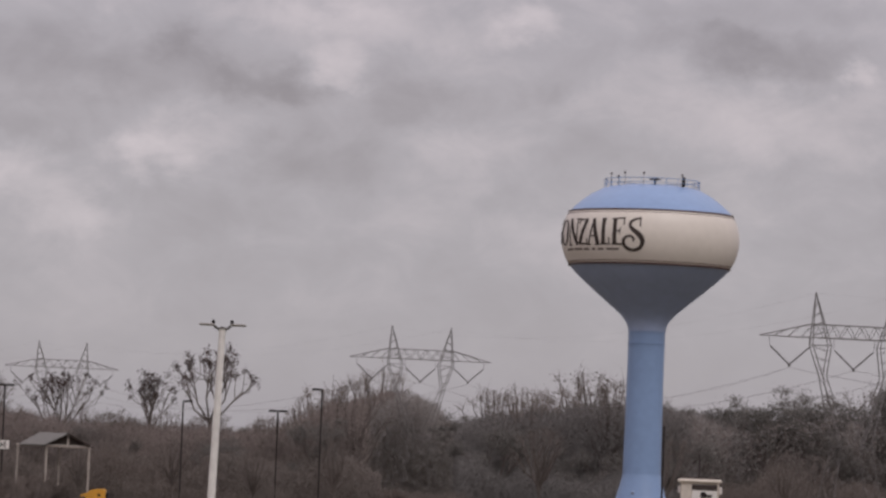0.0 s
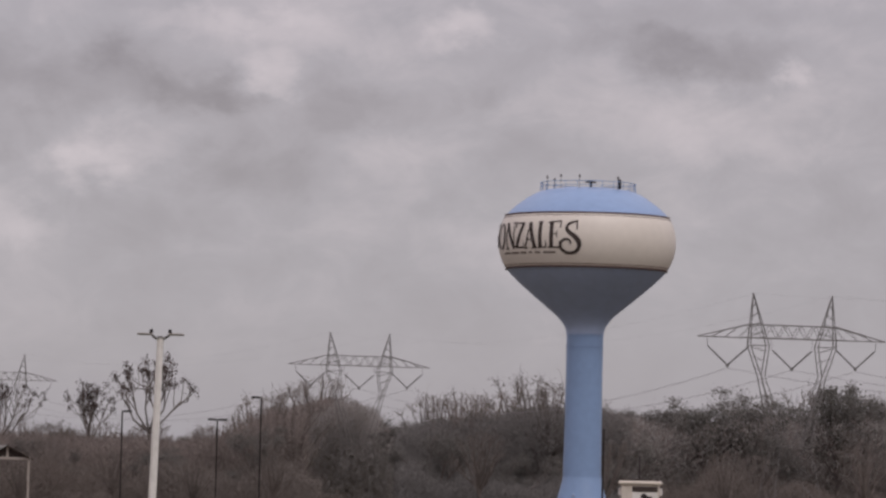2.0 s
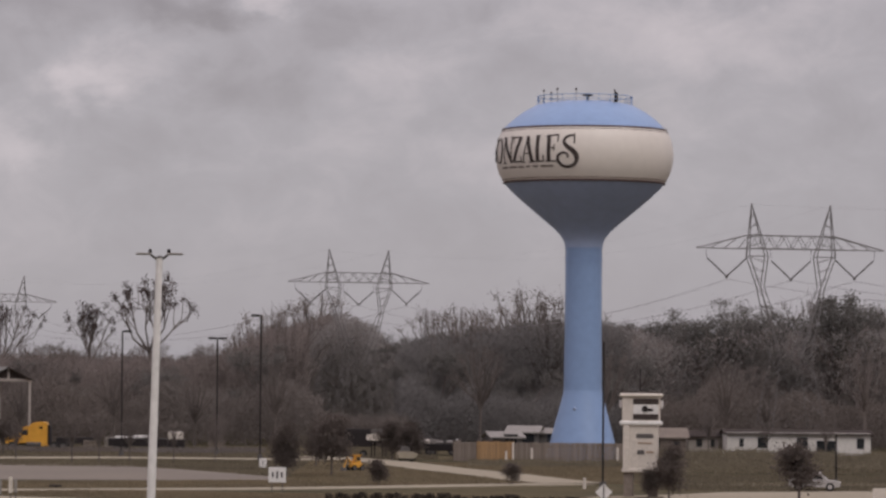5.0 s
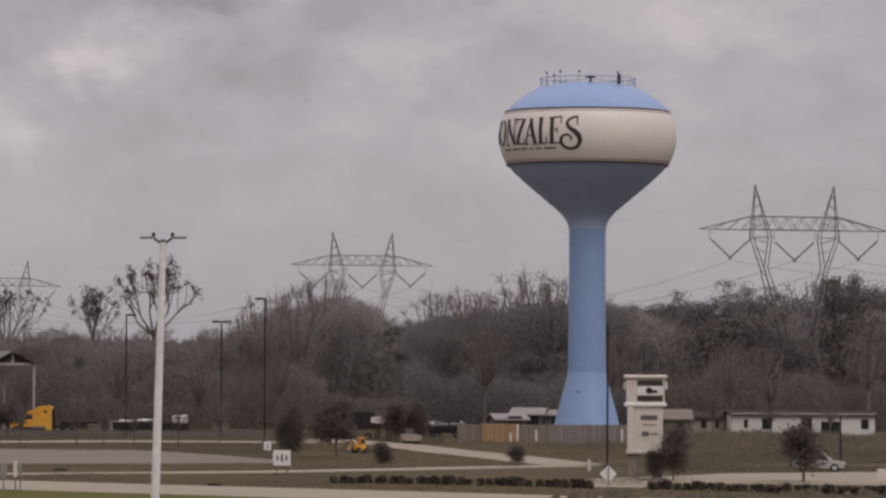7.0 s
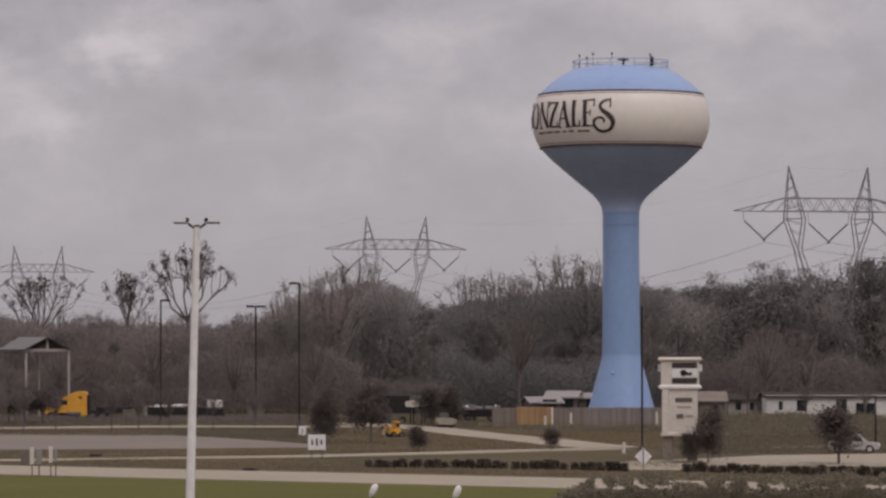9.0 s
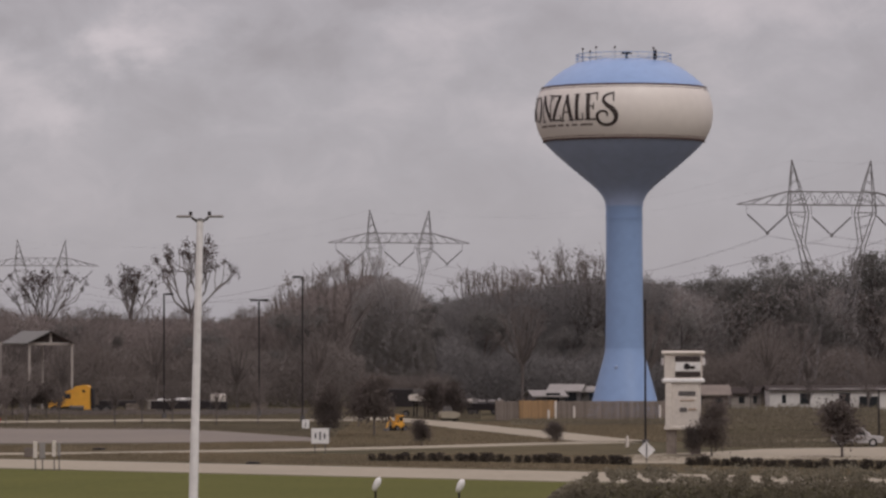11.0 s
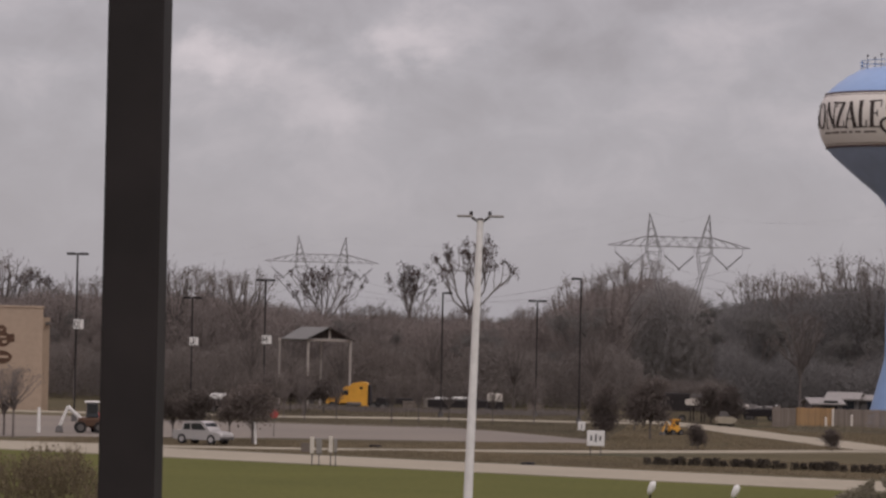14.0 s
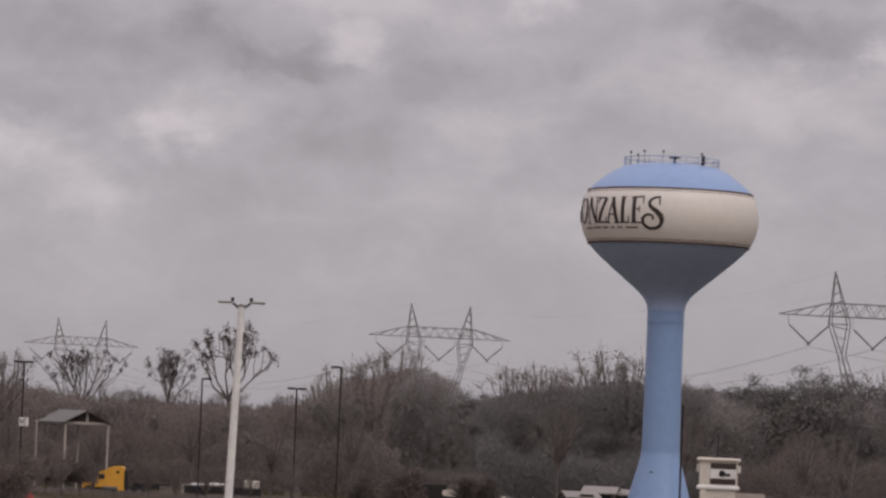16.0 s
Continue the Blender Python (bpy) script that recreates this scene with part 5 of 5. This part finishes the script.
def house(x, y, w, d, eave, rise, wall, roof, openings, label, rz=0.0, name="house"):
    t = thing(name, (x, y, 0), label, "house", rz=rz)
    part("wall", S().box((0, 0, eave / 2), (w, d, eave)), wall, t)
    part("roof", gable_roof(w, d, eave, rise), roof, t, "low pitched roof")
    g = S()
    for sx in (-1, 1):
        i = len(g.v)
        g.v += [(sx * w / 2, -d / 2, eave), (sx * w / 2, d / 2, eave), (sx * w / 2, 0, eave + rise * 0.85)]
        g.f.append((i, i + 1, i + 2))
    part("gable", g, wall, t)
    for ox, oz, ow, oh in openings:
        wn = part("window" if oz > 1.2 else "door", S().box((ox, -d / 2 - 0.02, oz), (ow + 0.2, 0.08, oh + 0.2), bevel=0.02), wall, t)
        part("pane", S().box((ox, -d / 2 - 0.06, oz), (ow, 0.04, oh)), M_GLASS, wn)
    return t


house(42.8, 460, 17.0, 8, 3.1, 0.35, M_HOUSE, M_ROOFDARK, ((-4.3, 1.9, 1.2, 1.3), (0.4, 1.9, 1.3, 1.4), (3.2, 1.15, 2.2, 2.1), (7.3, 1.9, 0.9, 1.2), (-6.8, 1.9, 0.5, 1.0)), "long low white clapboard house with a dark roof")
house(27.3, 462, 4.6, 6, 2.5, 1.0, M_FENCE, M_FENCE, ((-1.2, 1.7, 0.8, 1.0), (1.2, 1.0, 0.9, 1.9)), "small grey house with a pale metal roof")
house(32.0, 466, 3.6, 5, 2.6, 0.6, M_WOOD, M_ROOFDARK, ((-0.5, 1.7, 0.7, 0.9), (1.1, 1.7, 0.5, 0.9)), "small weathered timber outbuilding")
house(8.2, 484, 3.8, 6, 2.0, 0.6, M_STEM, M_ROOF, ((0.4, 1.6, 1.6, 1.2),), "low shed with a pale metal roof", radians(10), "shed")
house(11.2, 494, 3.8, 7, 2.5, 0.7, M_STEM, M_ROOF, ((0.8, 1.6, 1.6, 1.4),), "low shed with a pale metal roof", radians(-8), "shed")
house(14.2, 496, 2.2, 6, 2.4, 0.5, M_STEM, M_ROOF, ((0.3, 1.7, 1.0, 1.2),), "narrow dark shed by the tower", 0, "shed")


def store():
    t = thing("store_building", (-94.8, 434.5, 0), "large tan stucco store with a brown sign", "store", rz=radians(10.6))
    part("wall", S().box((0, 0, 5.85), (26, 14, 11.7)), M_TAN, t)
    part("parapet", S().box((0, 0, 11.75), (26.2, 14.2, 0.25), bevel=0.05), M_TAN, t)
    part("side_wing", S().box((13.35, 1.0, 5.3), (0.8, 11, 10.6)), M_TAN, t)
    oval = S().tube((0, 0, 0), (0, -0.12, 0), 0.72, n=24)
    oval.v = [(8.3 + x * 1.75, -7.0 + y, 6.05 + z) for x, y, z in oval.v]
    sg = part("sign_panel", oval, M_BROWN, t, "brown oval sign panel")
    part("text_bar", S().box((8.3, -7.14, 6.05), (1.7, 0.04, 0.28)), M_TAN, sg)
    em = part("emblem", S().tube((8.5, -7.0, 8.05), (8.5, -7.07, 8.05), 0.85, n=20).tube((8.35, -7.0, 9.1), (8.35, -7.08, 9.1), 0.55, n=16).box((9.4, -7.04, 8.2), (0.8, 0.07, 0.9), bevel=0.03), M_BROWN, t, "plain brown emblem")
    part("emblem_gap", S().box((8.45, -7.09, 8.3), (0.8, 0.03, 0.22)).box((8.7, -7.09, 7.75), (0.5, 0.03, 0.3)).box((8.3, -7.1, 9.1), (0.45, 0.03, 0.15)), M_TAN, em)
    part("wall_lamp", S().box((13.5, -4.75, 9.9), (0.5, 0.4, 0.3), bevel=0.05), M_STEM, t)


store()


def pavilion():
    t = thing("pavilion", (-53.67, 480, 0), "open timber pavilion with a pitched metal roof", "pavilion")
    t.scale = (1.09, 1.0, 0.993)
    back = Vector((-4.35, 9.0, 0))
    for k in (0, 1):
        o = back * k
        for x in (-2.45, 2.45):
            part("post", S().box((x + o.x, o.y, 4.25), (0.24, 0.24, 8.5), bevel=0.03), M_WOOD, t, "pale timber post")
        part("tie_beam", S().box((o.x, o.y, 8.6), (5.3, 0.28, 0.36), bevel=0.03), M_WOOD, t)
        part("king_post", S().box((o.x, o.y, 9.35), (0.24, 0.24, 1.3)), M_WOOD, t)
    # one roof in two greys: left slope coloured as lit, right as shaded
    for sx, mat in ((-1, M_SHEET), (1, M_ROOFDARK)):
        s = S()
        for z in (0.0, -0.14):
            for p in (Vector((sx * 2.7, -0.6, 8.7 + z)), Vector((0, -0.6, 10.25 + z)), Vector((0, 0.6, 10.25 + z)) + back, Vector((sx * 2.7, 0.6, 8.7 + z)) + back * 0.9):
                s.v.append(tuple(p))
        s.f = [(0, 1, 2, 3), (7, 6, 5, 4), (0, 4, 5, 1), (1, 5, 6, 2), (2, 6, 7, 3), (3, 7, 4, 0)]
        part("roof_slope", s, mat, t, "metal roof slope, its grey set for light and shade")
    g = S()
    g.v = [(-3.1, 0.1, 8.5), (3.1, 0.1, 8.5), (0, 0.1, 10.1), (-3.1, 0.2, 8.5), (3.1, 0.2, 8.5), (0, 0.2, 10.1)]
    g.f = [(0, 1, 2), (5, 4, 3), (0, 3, 4, 1), (1, 4, 5, 2), (2, 5, 3, 0)]
    part("gable_board", g, M_ROOFDARK, t, "dark gable boarding")


pavilion()


# ---- vehicles ----
def wheel(t, x, y, r, w=0.24, rim=M_STEM):
    o = part("wheel", S().tube((x, y - w / 2, r), (x, y + w / 2, r), r, n=18), M_BLACK, t, "black tyre")
    part("rim", S().tube((x, y - w / 2 - 0.02, r), (x, y - w / 2 + 0.02, r), r * 0.58, n=14), rim, o)


def prism(profile, y0, y1, inset=0.0):
    """A side outline in (x, z) drawn out across y."""
    s = S()
    n = len(profile)
    s.v = [(x, y0, z) for x, z in profile] + [(x, y1, z) for x, z in profile]
    s.f = [tuple(range(n)), tuple(reversed(range(n, 2 * n)))] + [((j + 1) % n, j, j + n, (j + 1) % n + n) for j in range(n)]
    return s


def suv(x, y, rz, paint, label, z=0.0):
    t = thing("car", (x, y, z), label, "car", rz=rz)
    body = [(-2.5, 0.45), (-2.55, 0.8), (-2.5, 1.12), (-1.0, 1.15), (1.0, 1.12), (2.2, 1.02), (2.5, 0.85), (2.52, 0.45), (2.05, 0.38), (-2.1, 0.38)]
    part("body", prism(body, -0.95, 0.95), paint, t)
    cab = [(-1.75, 1.1), (-1.5, 1.76), (-1.15, 1.9), (0.25, 1.92), (0.6, 1.82), (1.3, 1.12)]
    part("cabin", prism(cab, -0.82, 0.82), paint, t)
    for xs in ([(-1.52, 1.2), (-1.36, 1.7), (-0.75, 1.74), (-0.75, 1.2)], [(-0.62, 1.2), (-0.62, 1.74), (0.35, 1.74), (0.92, 1.2)]):
        part("side_window", prism(xs, -0.84, 0.84), M_GLASS, t, "dark side window")
    part("windscreen", prism([(0.62, 1.75), (1.2, 1.16), (1.23, 1.18), (0.65, 1.78)], -0.75, 0.75), M_GLASS, t)
    for wx in (-1.55, 1.55):
        for wy in (-0.84, 0.84):
            wheel(t, wx, wy, 0.42, 0.26, M_SILVER)
    part("roof_rail", S().tube((-1.1, -0.7, 1.94), (0.1, -0.7, 1.95), 0.03), M_STEM, t)
    part("bumper", S().box((2.5, 0, 0.55), (0.16, 1.8, 0.25), bevel=0.06), M_STEM, t)
    part("bumper", S().box((-2.55, 0, 0.55), (0.16, 1.8, 0.25), bevel=0.06), M_STEM, t)
    for wy in (-0.7, 0.7):
        part("headlight", S().box((2.47, wy, 0.85), (0.12, 0.35, 0.18), bevel=0.04), M_WHITE, t)
        part("tail_light", S().box((-2.5, wy, 0.98), (0.1, 0.22, 0.3), bevel=0.03), M_RED, t)
    return t


suv(-46.2, 319.5, radians(-30), M_SILVER, "silver four-door utility car on the pale road", 0.05)
suv(32.1, 327.5, radians(-8), M_SILVER, "silver car parked on the forecourt", 0.07).scale = (0.86, 0.86, 0.86)


def truck():
    t = thing("truck_tractor", (-49.95, 472, 0), "yellow truck tractor with a tall sleeper cab", "truck")
    part("sleeper", prism([(-0.1, 0.5), (-0.1, 3.0), (0.25, 3.3), (0.9, 3.47), (1.6, 3.5), (2.05, 3.35), (2.15, 3.0), (2.15, 0.5)], -1.2, 1.2), M_YELLOW, t, "tall yellow sleeper cab")
    part("cab", prism([(-1.3, 0.9), (-1.25, 1.9), (-0.9, 2.75), (-0.1, 3.0), (-0.1, 0.9)], -1.15, 1.15), M_YELLOW, t)
    part("bonnet", prism([(-3.0, 0.8), (-3.0, 1.5), (-1.3, 1.85), (-1.3, 0.8)], -0.95, 0.95), M_YELLOW, t)
    part("side_window", S().box((-0.65, 0, 2.15), (0.8, 2.36, 0.6)), M_GLASS, t)
    part("vent_window", S().box((1.35, 0, 2.75), (0.4, 2.44, 0.3), bevel=0.02), M_DARK, t)
    part("chassis", S().box((1.6, 0, 0.75), (6.4, 0.9, 0.25), bevel=0.03), M_DARK, t)
    part("fuel_tank", S().tube((-0.4, -1.0, 0.75), (1.4, -1.0, 0.75), 0.32, n=12), M_STEM, t)
    part("rear_fairing", prism([(2.16, 0.7), (2.16, 3.1), (2.42, 3.0), (2.5, 0.7)], -1.15, 1.15), M_DARK, t, "dark rear edge of the sleeper")
    part("exhaust_stack", S().tube((2.35, -0.9, 0.9), (2.35, -0.9, 3.7), 0.09, n=8), M_STEM, t)
    part("grille", S().box((-3.02, 0, 1.1), (0.08, 1.1, 0.7), bevel=0.02), M_STEM, t)
    for wx in (-2.2, 2.9, 4.1):
        for wy in (-1.05, 1.05):
            wheel(t, wx, wy, 0.52, 0.32)


truck()


def trailer(x, y, length, h, label, load, rz=0.0, deck=M_DARK):
    t = thing("trailer", (x, y, 0), label, "trailer", rz=rz)
    part("bed", S().box((0, 0, h * 0.62), (length, 2.4, h * 0.55), bevel=0.05), deck, t)
    for wx in (-length * 0.36, -length * 0.24, length * 0.3):
        for wy in (-1.0, 1.0):
            wheel(t, wx, wy, 0.42)
    for lx, lw, lh, mat in load:
        part("cover", S().box((lx, 0, h * 0.9 + lh / 2), (lw, 2.0, lh), bevel=min(0.12, lh * 0.3)), mat, t, "pale load cover")
    return t


trailer(-36.6, 470, 7.2, 1.75, "long dark flat trailer with pale covers", ((-2.0, 1.6, 0.25, M_WHITE), (0.3, 2.0, 0.35, M_WHITE)))
trailer(-32.4, 475, 2.2, 1.5, "short trailer carrying a pale box", ((0.0, 1.8, 1.0, M_SIGN),))
trailer(-61.6, 442, 4.6, 1.7, "dark trailer with a white covered boat", ((0.0, 3.4, 0.65, M_WHITE), (1.6, 0.9, 0.95, M_WHITE)))
trailer(-9.9, 446, 4.2, 3.7, "tall dark box trailer among the trees", ())


def boat(x, y, z, l, label, rz, hull=M_SIGN):
    t = thing("boat", (x, y, 0), label, "boat", rz=rz)
    part("hull", prism([(-l * 0.46, z + 0.1), (-l / 2, z + 0.45), (-l * 0.46, z + 0.72), (-l * 0.2, z + 0.82), (l * 0.2, z + 0.78), (l * 0.42, z + 0.66), (l / 2, z + 0.5), (l * 0.40, z + 0.2), (l * 0.2, z)], -0.9, 0.9), hull, t, "boat hull")
    part("cabin", prism([(-l * 0.3, z + 0.8), (-l * 0.25, z + 1.35), (l * 0.05, z + 1.35), (l * 0.12, z + 0.78)], -0.6, 0.6), M_STEM, t)
    part("stand", S().box((0, -0.5, z - 0.08), (l * 0.8, 0.12, 0.16)).box((0, 0.5, z - 0.08), (l * 0.8, 0.12, 0.16)), M_DARK, t, "dark trailer frame")
    for wx in (-l * 0.3, l * 0.22):
        for wy in (-0.5, 0.5):
            part("stand_leg", S().box((wx, wy, z / 2 - 0.05), (0.12, 0.12, z)), M_DARK, t)


boat(-6.7, 441, 2.0, 2.6, "white boat on a dark stand", radians(-20))
boat(-3.4, 425, 0.35, 2.2, "pale low boat on a dark frame", radians(10), M_ROAD)
boat(-1.5, 470, 1.1, 3.2, "grey covered boat by the wood", radians(15), M_ROOF)


def digger(x, y, rz, paint, label, s=1.0, cab=M_GLASS, body=None):
    """A small wheeled loader with a boom."""
    t = thing("loader", (x, y, 0), label, "loader", rz=rz)
    part("body", S().box((0, 0, 0.95 * s), (2.0 * s, 1.4 * s, 0.8 * s), bevel=0.12 * s), body or paint, t)
    part("cab", S().box((0.2 * s, 0, 2.0 * s), (1.1 * s, 1.2 * s, 1.3 * s), bevel=0.08 * s, top=0.9), cab, t)
    part("cab_window", S().box((0.2 * s, 0, 2.1 * s), (0.7 * s, 1.24 * s, 0.7 * s), bevel=0.03 * s), M_GLASS, t, "dark cab window")
    part("cab_roof", S().box((0.2 * s, 0, 2.72 * s), (1.35 * s, 1.35 * s, 0.16 * s), bevel=0.05 * s), paint, t)
    part("boom", S().tube((-0.7 * s, 0, 1.2 * s), (-1.9 * s, 0, 2.3 * s), 0.16 * s, n=6).tube((-1.9 * s, 0, 2.3 * s), (-2.6 * s, 0, 0.5 * s), 0.13 * s, n=6), paint, t)
    part("bucket", S().box((-2.6 * s, 0, 0.35 * s), (0.7 * s, 1.2 * s, 0.6 * s), bevel=0.08 * s, top=0.7), M_STEM, t)
    for wx in (-0.8, 0.85):
        for wy in (-0.7, 0.7):
            wheel(t, wx * s, wy * s, 0.52 * s, 0.3 * s)


digger(-60.3, 345, radians(12), M_WHITE, "dark brown-bodied loader with a raised white boom on the lot", 1.05, M_GLASS, M_BROWN)
digger(-8.2, 384, radians(40), M_YELLOW, "small yellow loader half hidden by trees", 0.58, M_YELLOW)
suv(-59.3, 349, radians(80), M_RED, "red and white car parked by the loader")
single("trunk_guard", S().tube((-64.6, 343, -0.05), (-64.6, 343, 2.3), 0.16, 0.13, n=10), M_WHITE, "white marker post beside the loader", "marker post")
post_sign(35.2, 306, 1.2, 0.9, 0.5, M_SIGN, "low pale board standing behind the hedge")
for x, y in ((-17.0, 287.2), (-32.0, 322.5)):
    single("drain_inlet", S().box((x, y, 0.1), (0.95, 0.6, 0.24), rz=radians(-34), bevel=0.05), M_DARK, "dark storm drain inlet in the kerb", "drain", "storm drains")


def pallet_stack(x, y, w, d, n, mat, rz=0.0):
    t = thing("pallet_stack", (x, y, 0), "low stack of weathered timber pallets in the yard", "pallets", group="yard clutter", rz=rz)
    for k in range(n):
        part("pallet", S().box((0, 0, 0.08 + k * 0.17), (w, d, 0.05), bevel=0.01).box((0, -d / 2 + 0.06, 0.035 + k * 0.17 + 0.0), (w, 0.1, 0.07)).box((0, d / 2 - 0.06, 0.035 + k * 0.17), (w, 0.1, 0.07)), mat, t)


pallet_stack(-44.0, 486, 1.6, 1.2, 6, M_FENCE)
pallet_stack(-41.6, 492, 2.0, 1.2, 8, M_WOOD, 0.3)
pallet_stack(-27.5, 478, 1.8, 1.2, 7, M_FENCE, -0.2)
pallet_stack(-57.5, 488, 2.2, 1.2, 6, M_STEM, 0.1)
trailer(0.4, 462, 4.2, 1.5, "low dark trailer with pale sacks by the wood", ((-1.6, 0.5, 0.5, M_SIGN), (-0.2, 1.0, 0.35, M_ROOF), (1.0, 0.9, 0.4, M_ROOF), (1.9, 0.3, 0.6, M_WHITE)))
trailer(-46.8, 496, 4.6, 1.3, "low empty dark trailer behind the truck", ())
single("utility_pole", S().tube((34.7, 335, -0.05), (34.7, 335, 4.7), 0.09, 0.07, n=8), M_DARK, "slim dark post behind the parked car", "post")
